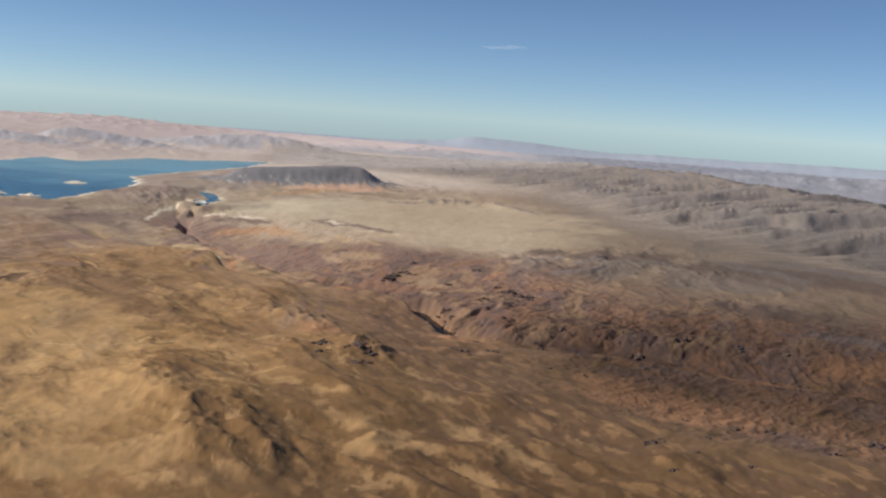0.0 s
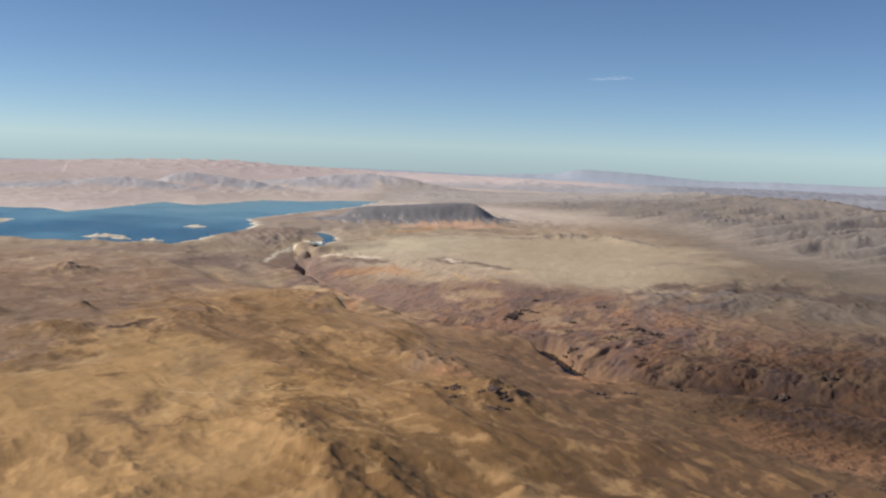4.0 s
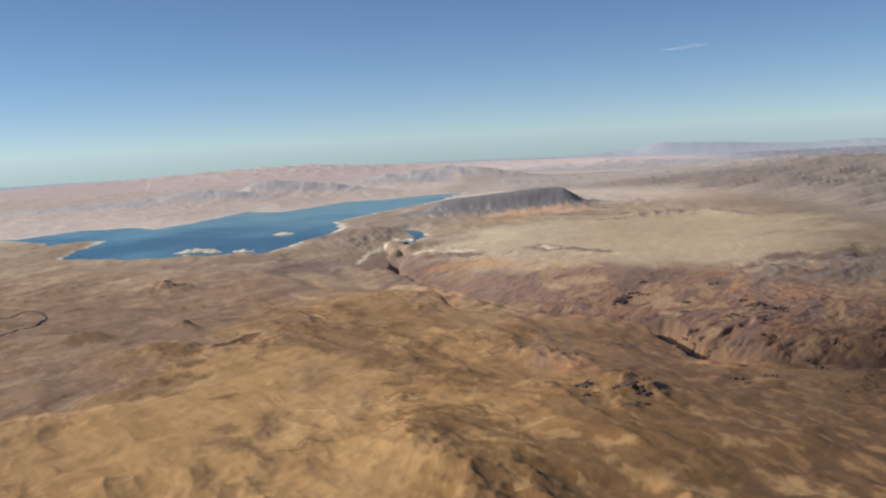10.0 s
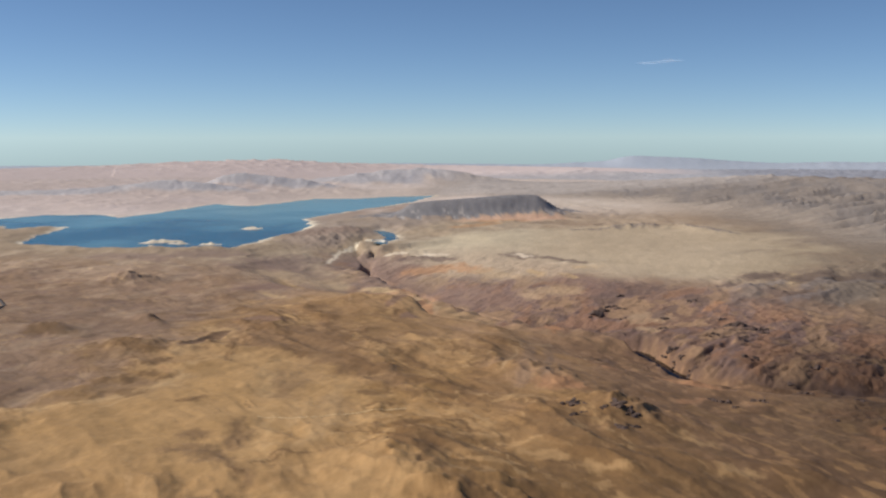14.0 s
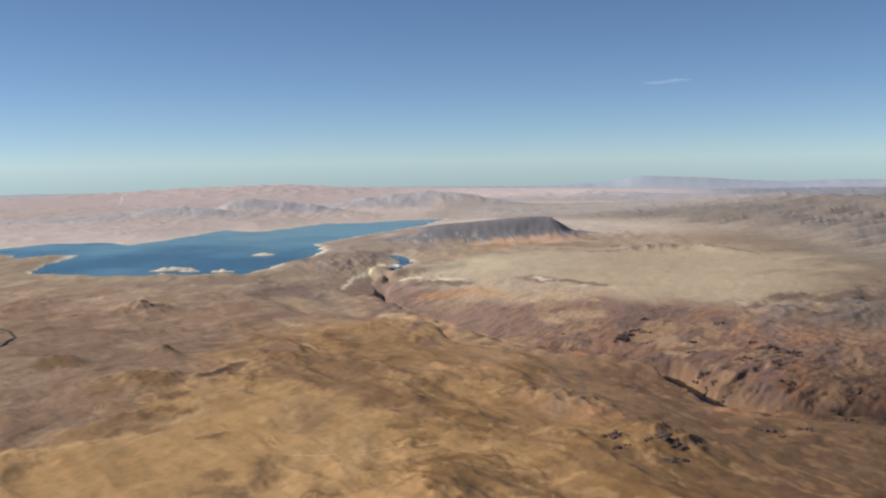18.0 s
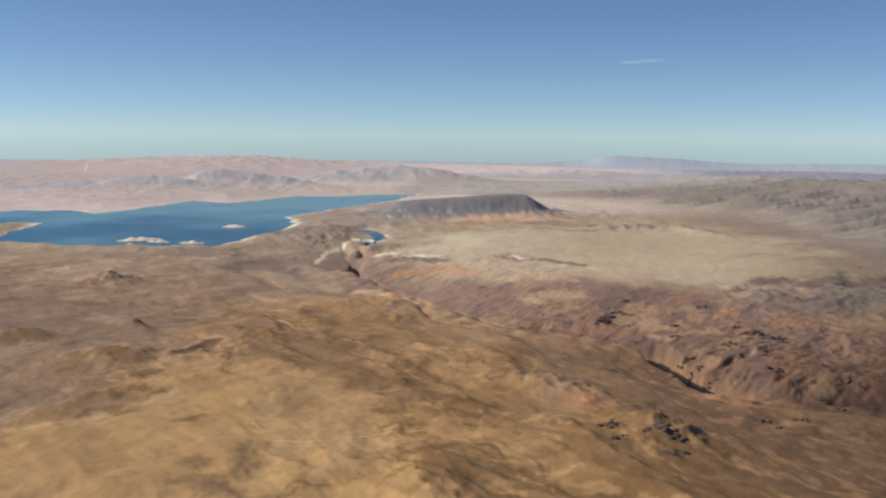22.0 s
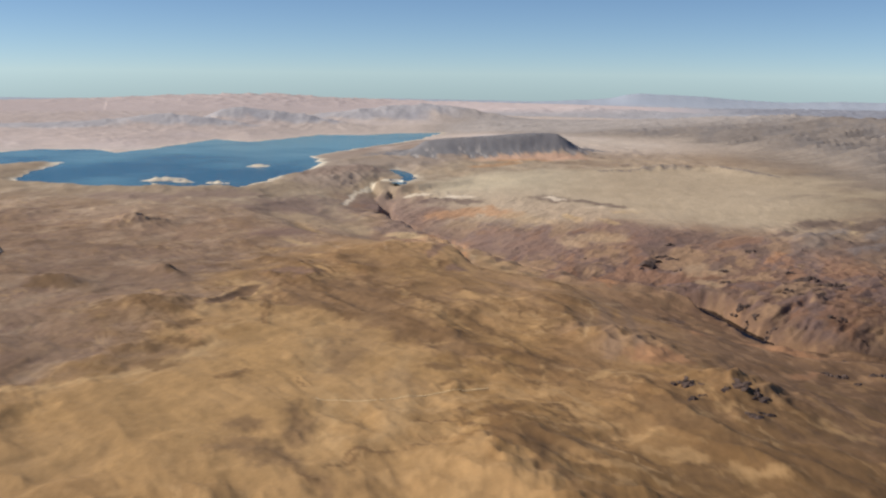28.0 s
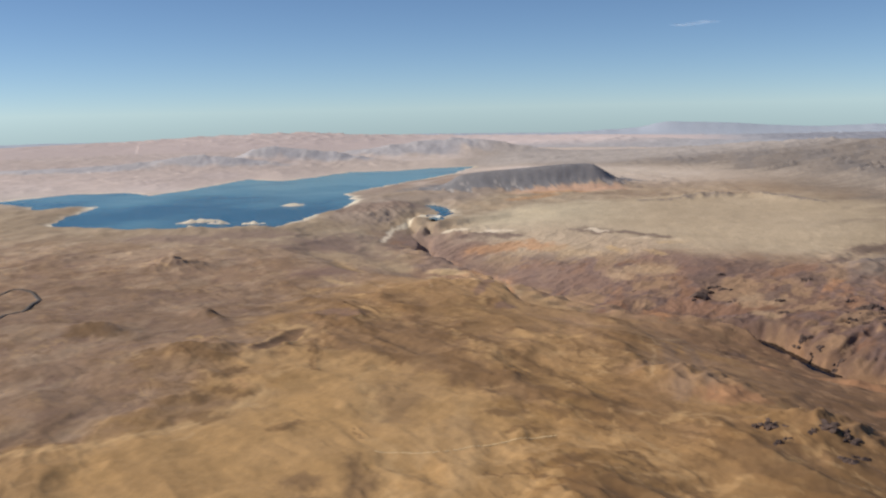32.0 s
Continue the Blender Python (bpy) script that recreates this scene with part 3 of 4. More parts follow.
    down = np.clip((q - 0.85) / (foot - 0.85), 0, 1)
    wall = cap * (1 - 0.30 * ss(0, 0.4, down) - 0.70 * down) + 2.4 * (gully - 0.5) * ss(0.05, 0.3, down) * (1 - ss(0.7, 1, down)) + 0.8 * lumps * (q < 1.0)
    h = np.where(q < foot, np.maximum(h, wall), h)
    m["mesa_down"], m["mesa_gully"], m["mesa_u"] = np.where(v < 0, down, 0.6 * down), gully, u
    m["mesa_q"] = q
    # the channel of the river
    floor = np.interp(y, [1030, 1150, 1340, 1440], [-34.5, -34.5, -34.0, -8])
    d_edge = d_river + 3.5 * perlin(x / 9, y / 9, 87) * ss(3, 8, d_river)
    h = np.where(d_edge < 11, floor + (h - floor) * ss(4, 10.5, d_edge), h)
    # lake, bay and islands
    deep = np.full(np.shape(x), -900.0)
    box = (x > -1700) & (x < -250) & (y > 1200) & (y < 3000)
    if box.any():
        bx, by = x[box], y[box]
        wob = 7 * perlin(bx / 40, by / 40, 91) + 3 * perlin(bx / 13, by / 13, 92)
        deep[box] = np.maximum(shore_depth(bx, by, LAKE) + wob, shore_depth(bx, by, BAY) + 0.5 * wob + 8 * perlin(bx / 17, by / 30, 93))
    m["deep"] = deep
    m["bay"] = bell(x, y, -350, 1590, 60, 110)
    bank = 30 + 130 * ss(1700, 1900, y)
    h = np.where(deep > -170, np.where(deep > 0, -5 * ss(0, 14, deep) - 0.1, 0.3 + np.maximum(h, 1.0 - 70 * ss(22, 90, -deep)) * ss(-2, bank, -deep)), h)
    notch = ss(0.45, 0.90, bell(x, y, -341, 1470, 15, 30))          # the gorge below the dam
    h = h * (1 - notch) + np.minimum(h, -3.0) * notch
    rest = ss(0.15, 0.55, bell(x, y, -288, 1535, 36, 60))
    h = np.where(deep < 0, h + (np.maximum(h, 1.3) - h) * rest, h)
    m["island"] = 0.0
    for cx, cy, rx, ry, turn, height in ISLANDS:
        b = bell(x, y, cx, cy, rx, ry, turn) * (0.8 + 0.35 * perlin(x / 9, y / 9, 95))
        m["island"] = np.maximum(m["island"], b)
        h = np.where(deep > 0, np.maximum(h, -3 + (height + 3) * b * 1.15), h)
    m["h"], m["r"], m["gullies"] = h, r, gullies
    return h, m


# ---- materials ----
def material(name):
    mat = bpy.data.materials.new(name)
    mat.use_nodes = True
    return mat, mat.node_tree.nodes, mat.node_tree.links, mat.node_tree.nodes["Principled BSDF"]


def soil_material(name, grain, amount, bump, rough=0.95):
    """Soil whose hue is stored with the land, broken up by grain at two sizes and a fine relief."""
    mat, n, l, p = material(name)
    hue = n.new("ShaderNodeAttribute")
    hue.attribute_name = "soil"
    place = n.new("ShaderNodeTexCoord")
    big, small = n.new("ShaderNodeTexNoise"), n.new("ShaderNodeTexNoise")
    drawn = n.new("ShaderNodeMapping")
    drawn.inputs["Scale"].default_value = (1, 0.5, 1)
    l.new(place.outputs["Object"], drawn.inputs["Vector"])
    for node, scale, detail in ((big, 1 / (grain * 5), 6), (small, 1 / grain, 8)):
        node.inputs["Scale"].default_value, node.inputs["Detail"].default_value, node.inputs["Roughness"].default_value = scale, detail, 0.65
        l.new(drawn.outputs[0], node.inputs["Vector"])
    add = n.new("ShaderNodeMath")
    add.operation = "ADD"
    l.new(big.outputs[0], add.inputs[0]), l.new(small.outputs[0], add.inputs[1])
    span = n.new("ShaderNodeMapRange")
    span.inputs[1].default_value, span.inputs[2].default_value, span.inputs[3].default_value, span.inputs[4].default_value = 0.7, 1.3, 1 - amount, 1 + amount
    l.new(add.outputs[0], span.inputs[0])
    mix = n.new("ShaderNodeVectorMath")
    mix.operation = "SCALE"
    l.new(hue.outputs["Color"], mix.inputs[0]), l.new(span.outputs[0], mix.inputs["Scale"])
    l.new(mix.outputs[0], p.inputs["Base Color"])
    relief = n.new("ShaderNodeBump")
    relief.inputs["Distance"].default_value = grain * 0.35
    strength = n.new("ShaderNodeMath")
    strength.operation = "MULTIPLY"
    strength.inputs[1].default_value = bump
    l.new(hue.outputs["Alpha"], strength.inputs[0]), l.new(strength.outputs[0], relief.inputs["Strength"])
    l.new(add.outputs[0], relief.inputs["Height"]), l.new(relief.outputs[0], p.inputs["Normal"])
    p.inputs["Roughness"].default_value, p.inputs["Specular IOR Level"].default_value = rough, 0.15
    return mat


SOIL = soil_material("desert_soil", 3.4, 0.15, 0.7)
ROCK = soil_material("mountain_rock", 9.0, 0.14, 0.35)
DISTANT = soil_material("distant_rock", 60.0, 0.06, 0.2)


def plain_material(name, color, rough=0.8, noise_scale=0.3, amount=0.2, metal=0.0):
    mat, n, l, p = material(name)
    place, tex, span, mix = n.new("ShaderNodeTexCoord"), n.new("ShaderNodeTexNoise"), n.new("ShaderNodeMapRange"), n.new("ShaderNodeVectorMath")
    tex.inputs["Scale"].default_value, tex.inputs["Detail"].default_value = noise_scale, 6
    l.new(place.outputs["Object"], tex.inputs["Vector"])
    span.inputs[1].default_value, span.inputs[2].default_value, span.inputs[3].default_value, span.inputs[4].default_value = 0.3, 0.7, 1 - amount, 1 + amount
    l.new(tex.outputs[0], span.inputs[0])
    mix.operation = "SCALE"
    mix.inputs[0].default_value = color
    l.new(span.outputs[0], mix.inputs["Scale"]), l.new(mix.outputs[0], p.inputs["Base Color"])
    p.inputs["Roughness"].default_value, p.inputs["Metallic"].default_value = rough, metal
    return mat


def water_material(name, color, wave, gloss=0.35):
    mat, n, l, p = material(name)
    place, tex, relief = n.new("ShaderNodeTexCoord"), n.new("ShaderNodeTexNoise"), n.new("ShaderNodeBump")
    tex.inputs["Scale"].default_value, tex.inputs["Detail"].default_value = 1 / wave, 5
    l.new(place.outputs["Object"], tex.inputs["Vector"])
    relief.inputs["Strength"].default_value, relief.inputs["Distance"].default_value = 0.35, wave * 0.5
    l.new(tex.outputs[0], relief.inputs["Height"]), l.new(relief.outputs[0], p.inputs["Normal"])
    # color pales towards the far arm, broken into drifts by noise
    wind, ramp, cut, drift = n.new("ShaderNodeTexNoise"), n.new("ShaderNodeValToRGB"), n.new("ShaderNodeSeparateXYZ"), n.new("ShaderNodeMapRange")
    wind.inputs["Scale"].default_value, wind.inputs["Detail"].default_value = 0.006, 4
    l.new(place.outputs["Object"], wind.inputs["Vector"]), l.new(place.outputs["Object"], cut.inputs[0])
    drift.inputs[1].default_value, drift.inputs[2].default_value, drift.inputs[3].default_value, drift.inputs[4].default_value = 1500, 2150, -0.2, 0.3
    mixed = n.new("ShaderNodeMath")
    mixed.operation = "ADD"
    l.new(cut.outputs[1], drift.inputs[0]), l.new(drift.outputs[0], mixed.inputs[0]), l.new(wind.outputs[0], mixed.inputs[1])
    ramp.color_ramp.elements[0].position, ramp.color_ramp.elements[1].position = 0.28, 0.76
    ramp.color_ramp.elements[0].color = (*color, 1)
    ramp.color_ramp.elements[1].color = (color[0] * 4.6 + 0.04, color[1] * 2.75, color[2] * 1.95, 1)
    l.new(mixed.outputs[0], ramp.inputs[0]), l.new(ramp.outputs[0], p.inputs["Base Color"])
    p.inputs["Roughness"].default_value, p.inputs["IOR"].default_value, p.inputs["Specular IOR Level"].default_value = 0.22, 1.33, gloss
    return mat


WATER = water_material("lake_water", (0.030, 0.140, 0.240), 3.0, 0.10)
RIVER_WATER = water_material("river_water", (0.006, 0.010, 0.020), 2.0, 0.08)
CONCRETE = plain_material("pale_concrete", (0.74, 0.69, 0.60), 0.85)
ASPHALT = plain_material("asphalt", (0.09, 0.075, 0.065), 0.9)
GRAVEL = plain_material("dirt_track", (0.66, 0.470, 0.250), 0.95)
DARK_ROCK = plain_material("dark_volcanic_rock", (0.110, 0.074, 0.060), 0.95, 0.25, 0.45)


def mesh_object(name, co, faces, mat, smooth=True):
    me = bpy.data.meshes.new(name)
    faces = np.asarray(faces, np.int32)
    me.vertices.add(len(co))
    me.vertices.foreach_set("co", np.asarray(co, np.float32).ravel())
    side = faces.shape[1]
    me.loops.add(faces.size)
    me.loops.foreach_set("vertex_index", faces.ravel())
    me.polygons.add(len(faces))
    me.polygons.foreach_set("loop_start", np.arange(0, faces.size, side, dtype=np.int32))
    me.polygons.foreach_set("use_smooth", np.full(len(faces), smooth))
    me.update(calc_edges=True)
    me.materials.append(mat)
    return new(name, me)


def part(name, bm, mat, parent=None, label=""):
    me = bpy.data.meshes.new(name)
    bm.to_mesh(me)
    bm.free()
    me.materials.append(mat)
    ob = new(name, me)
    ob.parent = parent
    return tagged(ob, label)


# ---- the land, one sheet on a fan of rays ----
angles = np.concatenate([np.linspace(-47, 41, 1000), np.linspace(41, 313, 190)[1:-1]])
radii = np.concatenate([[0.02], np.linspace(2.5, 233, 85), np.linspace(236, 418, 84), np.linspace(420, 1300, 610), np.geomspace(1304, 4860, 310)])
A, RR = np.meshgrid(np.radians(angles), radii)
GX, GY = (-60 + RR * np.sin(A)).ravel(), (90 + RR * np.cos(A)).ravel()
GZ, MASK = land(GX, GY)


def land_colours(x, y, m):
    """The ground's hue: sand, clay, rock and basalt, with painted-in haze and shade."""
    n1, n2, n3 = fbm(x, y * 0.42, 60, 5, 101, 0.6), fbm(x, y * 0.42, 15, 4, 105, 0.65), fbm(x, y, 300, 3, 109)
    wx, wy = x + 3.0 * fbm(x, y * 0.4, 10, 4, 131, 0.6), y + 8 * fbm(x, y * 0.4, 10, 4, 137, 0.6)
    col = np.zeros((len(x), 3))

    def lay(color, amount):
        col[:] = col + (np.array(color)[None, :] - col) * np.clip(amount, 0, 1)[:, None]
    lay((0.308, 0.220, 0.148), np.ones(len(x)))                                       # mauve-brown fans and hills
    lay((0.365, 0.264, 0.176), ss(-0.1, 0.5, n1) * 0.8)
    lay((0.228, 0.158, 0.120), ss(0.1, 0.6, n2 + 0.4 * n3) * 0.5)
    lay((0.265, 0.195, 0.142), ss(60, 220, x) * (1 - ss(1100, 1300, y)) * 0.85)
    lay((0.215, 0.150, 0.098), (1 - m["east"]) * (1 - ss(1250, 1350, y)) * ss(0.05, 0.5, fbm(x, y * 0.45, 36, 4, 151)) * 0.55)
    lay((0.43, 0.330, 0.225), (1 - m["east"]) * (1 - ss(1250, 1350, y)) * ss(0.15, 0.55, fbm(x, y * 0.45, 26, 4, 156)) * 0.5)
    # near sands and olive-brown hills
    lay((0.405, 0.272, 0.160), (1 - m["east"]) * ss(-330, -230, x + 0.12 * (y - 700)) * (1 - ss(960, 1080, y)))
    sand = m["sandy"] * m["soft"]
    lay((0.360, 0.226, 0.094), sand)
    lay((0.37, 0.230, 0.105), sand * ss(-170, -60, x) * 0.8)
    lay((0.345, 0.238, 0.138), sand * ss(610, 720, y + 40 * n1 - 0.25 * (x + 230)) * 0.85)
    lay((0.52, 0.350, 0.150), sand * (1 - ss(0.55, 1.15, np.hypot((x + 235) / 95, (y - 560) / 135) + 0.25 * n1)) * 0.75)
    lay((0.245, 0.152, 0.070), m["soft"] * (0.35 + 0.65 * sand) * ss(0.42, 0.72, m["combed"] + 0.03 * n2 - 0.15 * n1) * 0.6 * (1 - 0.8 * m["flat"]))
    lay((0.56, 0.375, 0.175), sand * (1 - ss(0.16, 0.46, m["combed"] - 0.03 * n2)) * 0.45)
    lay((0.48, 0.320, 0.140), sand * ss(0.0, 0.6, n1 + 0.1) * 0.35)
    lay((0.485, 0.325, 0.142), sand * m["flat"] * 0.42)
    patches = ss(-0.15, 0.45, fbm(x, y * 0.45, 40, 3, 115)) * (1 - 0.6 * m["flat"])
    lay((0.66, 0.460, 0.215), sand * patches * ss(0.22, 0.5, fbm(x + 0.3 * y, y * 0.40, 9, 4, 117)) * 0.4)
    lay((0.215, 0.135, 0.064), sand * patches * ss(0.25, 0.6, fbm(x + 0.3 * y, y * 0.40, 14, 4, 121)) * 0.45)
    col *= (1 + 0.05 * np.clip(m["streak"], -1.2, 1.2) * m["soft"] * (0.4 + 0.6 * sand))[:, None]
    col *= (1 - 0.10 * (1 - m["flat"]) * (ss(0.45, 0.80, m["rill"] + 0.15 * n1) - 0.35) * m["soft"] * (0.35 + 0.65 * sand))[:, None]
    # olive-brown near right, painted darker partly for lens falloff
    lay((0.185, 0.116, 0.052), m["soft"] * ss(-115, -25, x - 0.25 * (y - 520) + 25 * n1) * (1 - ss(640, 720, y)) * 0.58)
    cx, cy = x + 4 * fbm(x, y * 0.5, 12, 3, 171), y + 8 * fbm(x, y * 0.5, 12, 3, 175)
    grain = fbm((cx * 0.60 - cy * 0.80) * 0.30, cx * 0.80 + cy * 0.60, 6.5, 4, 181, 0.55)
    where = m["soft"] * (1 - 0.8 * m["flat"]) * (0.4 + 0.6 * ss(-0.2, 0.3, n1))
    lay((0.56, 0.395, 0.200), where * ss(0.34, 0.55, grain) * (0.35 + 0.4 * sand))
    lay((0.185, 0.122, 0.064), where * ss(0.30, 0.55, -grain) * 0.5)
    # canyon rock
    lay((0.235, 0.155, 0.112), m["rugged"] * (0.25 + 0.75 * m["east"]))
    lay((0.150, 0.094, 0.056), m["badland"])
    lay((0.25, 0.135, 0.072), m["badland"] * ss(0.0, 0.5, n1) * 0.7)
    lay((0.275, 0.172, 0.112), m["rugged"] * ss(0.0, 0.6, n1) * 0.6)
    # shade painted into the gullies
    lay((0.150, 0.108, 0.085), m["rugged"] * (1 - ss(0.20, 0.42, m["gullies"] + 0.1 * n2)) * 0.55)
    lay((0.33, 0.232, 0.155), m["rugged"] * (1 - m["badland"]) * ss(0.12, 0.6, fbm(x, y * 0.45, 50, 4, 127)) * 0.6)
    lay((0.255, 0.200, 0.150), m["rugged"] * ss(150, 320, x) * ss(780, 900, y) * 0.8)
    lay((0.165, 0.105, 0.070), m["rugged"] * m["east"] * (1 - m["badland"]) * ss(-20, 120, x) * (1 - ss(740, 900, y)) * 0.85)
    # furrows running down to the river get painted shade too
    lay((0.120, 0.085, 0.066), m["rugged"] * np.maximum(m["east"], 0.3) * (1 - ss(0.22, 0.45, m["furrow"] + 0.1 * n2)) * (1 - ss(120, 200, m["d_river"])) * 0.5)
    # haze beyond the canyon, painted as a paler wash over the rock
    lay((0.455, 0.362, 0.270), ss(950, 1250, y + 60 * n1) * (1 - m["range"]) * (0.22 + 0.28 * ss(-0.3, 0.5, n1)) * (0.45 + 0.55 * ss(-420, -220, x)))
    lay((0.195, 0.128, 0.092), m["rugged"] * m["east"] * (1 - ss(80, 170, m["d_river"])) * 0.65)
    # dark slits: shade put into the colour of the finest hollows
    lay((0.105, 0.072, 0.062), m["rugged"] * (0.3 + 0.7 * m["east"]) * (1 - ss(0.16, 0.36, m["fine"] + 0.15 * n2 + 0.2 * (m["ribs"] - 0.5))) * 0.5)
    patch, patch2 = fbm(x + 0.3 * y, y * 0.6, 60, 4, 191, 0.6), fbm(x - 0.2 * y, y * 0.6, 42, 4, 197, 0.6)
    lay((0.195, 0.140, 0.122), m["rugged"] * ss(0.02, 0.28, patch) * 0.7)
    lay((0.365, 0.250, 0.145), m["rugged"] * ss(0.12, 0.38, patch2) * (1 - m["badland"]) * 0.65)
    lay((0.300, 0.168, 0.092), m["rugged"] * ss(0.10, 0.35, -patch2) * 0.5)
    lay((0.36, 0.235, 0.140), m["rugged"] * ss(0.62, 0.85, m["fine"] + 0.2 * n1) * 0.4)
    # shadowed foot of the far bank, painted as a dark strip by the water
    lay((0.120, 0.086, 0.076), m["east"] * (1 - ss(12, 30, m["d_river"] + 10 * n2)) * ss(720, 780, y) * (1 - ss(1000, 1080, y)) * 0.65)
    bank = (1 - m["east"]) * ss(-110, -20, x + 0.15 * (y - 700)) * (1 - ss(880, 980, y)) * (1 - sand) * (1 - m["badland"])
    lay((0.235, 0.146, 0.082), bank * 0.85)
    lay((0.43, 0.280, 0.155), bank * ss(0.12, 0.5, fbm(x, y * 0.45, 9, 4, 141)) * 0.6)
    lay((0.150, 0.098, 0.060), bank * ss(0.15, 0.55, fbm(x, y * 0.45, 13, 4, 146)) * 0.65)
    # dark brown soil, deepened in part to stand in for corner darkening
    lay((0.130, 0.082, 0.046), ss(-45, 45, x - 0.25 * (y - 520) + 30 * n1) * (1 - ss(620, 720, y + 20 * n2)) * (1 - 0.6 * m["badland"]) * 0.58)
    lay((0.40, 0.255, 0.120), ss(-70, 0, x - 0.25 * (y - 520)) * (1 - ss(640, 740, y)) * (1 - m["badland"]) * ss(0.22, 0.5, fbm(x + 0.3 * y, y * 0.4, 9, 4, 161)) * 0.6)
    # plain and ranges
    lay((0.455, 0.362, 0.252), m["plain"])
    lay((0.50, 0.402, 0.285), m["plain"] * ss(-0.2, 0.5, n3 + 0.4 * n1) * 0.6)
    lay((0.305, 0.240, 0.180), m["foothills"] * 0.9)
    lay((0.225, 0.185, 0.150), m["foothills"] * ss(0.0, 0.5, n1) * 0.7)
    lay((0.325, 0.272, 0.230), m["range"])
    lay((0.268, 0.240, 0.226), m["range"] * m["steep"] * (0.40 + 0.45 * ss(-0.1, 0.4, n1)))
    lay((0.44, 0.37, 0.30), m["range"] * (1 - m["steep"]) * (1 - ss(0.25, 0.45, m["rill_far"] + 0.08 * n1)) * 0.5)
    # aerial haze painted in: basin, far ridges and rim go pale and blue
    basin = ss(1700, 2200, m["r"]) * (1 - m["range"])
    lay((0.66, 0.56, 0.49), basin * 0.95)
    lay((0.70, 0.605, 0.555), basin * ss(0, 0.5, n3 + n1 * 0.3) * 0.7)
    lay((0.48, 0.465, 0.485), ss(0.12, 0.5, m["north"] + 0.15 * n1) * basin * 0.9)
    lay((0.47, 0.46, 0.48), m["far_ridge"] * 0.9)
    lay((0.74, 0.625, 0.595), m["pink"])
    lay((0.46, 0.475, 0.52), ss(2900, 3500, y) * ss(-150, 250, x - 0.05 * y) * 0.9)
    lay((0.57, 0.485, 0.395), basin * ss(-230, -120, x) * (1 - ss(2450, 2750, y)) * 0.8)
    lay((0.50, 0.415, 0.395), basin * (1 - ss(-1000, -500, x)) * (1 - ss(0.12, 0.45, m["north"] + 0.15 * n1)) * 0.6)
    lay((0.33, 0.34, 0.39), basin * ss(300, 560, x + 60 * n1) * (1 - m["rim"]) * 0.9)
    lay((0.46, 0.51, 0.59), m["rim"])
    # the far end of the range fades into the same painted haze
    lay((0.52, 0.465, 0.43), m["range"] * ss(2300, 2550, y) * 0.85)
    lay((0.315, 0.240, 0.192), ss(0.2, 0.5, bell(x, y, -410, 1960, 130, 380)) * (0.9 + 0.5 * n1))
    # mesa: basalt cap over orange badlands
    down, gully = m["mesa_down"] + 0.07 * n2 + 0.05 * n1, m["mesa_gully"]
    near = (m["mesa_q"] < 6.5) * 1.0
    lay((0.53, 0.335, 0.235), near * (1 - ss(4.2, 6.0, m["mesa_q"] + 0.8 * n1)) * (y < 1900) * ss(-60, 10, m["mesa_u"]) * (1 - ss(125, 165, m["mesa_u"])) * ss(0.42, 0.6, down) * 0.95)
    lay((0.46, 0.38, 0.31), near * (1 - ss(1.9, 2.6, m["mesa_q"])) * ss(112, 135, m["mesa_u"]) * 0.9)
    dark = (1 - ss(0.50, 0.66, down + 0.35 * (gully - 0.5) + 0.12 * ss(30, 110, m["mesa_u"]))) * (m["mesa_q"] < 5)
    lay((0.205, 0.190, 0.193), dark)
    lay((0.50, 0.43, 0.38), dark * ss(0.16, 0.3, down) * (1 - ss(0.16, 0.24, gully + 0.2 * n2)) * 0.6)
    # marks of every size
    def brush(marks, size=1.0):
        s = strokes(wx, wy, marks, size * 1.3)
        return ss(0.12, 0.85, s * (1.0 + 0.40 * n2 + 0.30 * m["streak"]))
    def zone(ring, soft):
        return ss(-soft, soft, shore_depth(wx, wy, ring) + soft * (0.5 * n2 + 0.3 * n1))
    basin_floor = zone(BASIN, 6) * m["soft"]
    lay((0.49, 0.340, 0.165), basin_floor * 0.5)
    col *= (1 - 0.13 * m["soft"] * sand * (1 - basin_floor))[:, None]
    for ring in MAUVE_PATCHES:
        lay((0.240, 0.166, 0.128), zone(ring, 16) * 0.62)
    for ring in GREY_HILLS:
        lay((0.225, 0.188, 0.160), zone(ring, 10) * 0.7)
    for ring in OCHRE_PATCHES:
        lay((0.470, 0.320, 0.160), zone(ring, 9) * 0.75)
    lay((0.275, 0.185, 0.104), zone(BROWN_TOP, 7) * 0.75)
    lay((0.315, 0.222, 0.122), zone(GREY_WEDGE, 5) * 0.75)
    for ring in OLIVE_PATCHES:
        lay((0.245, 0.168, 0.092), zone(ring, 4) * 0.75)
    for ring in PALE_PATCHES:
        lay((0.55, 0.395, 0.205), zone(ring, 4) * 0.7)
    edge, _ = line_distance(wx, wy, PALE_RIDGE)
    lay((0.55, 0.395, 0.200), np.exp(-(edge / 5.0) ** 2) * ss(-0.5, 0.2, n2 + 0.2) * 0.8)
    edge, _ = line_distance(wx, wy, SAND_EDGE)
    lay((0.56, 0.400, 0.205), np.exp(-(edge / 4.5) ** 2) * ss(-0.4, 0.3, n2 + 0.3) * 0.8)
    off = ss(780, 900, y)
    lay((0.275, 0.205, 0.172), ss(0.25, 0.7, bell(x, y, -435, 1525, 62, 110) * (1 + 0.35 * n1)) * 0.7)
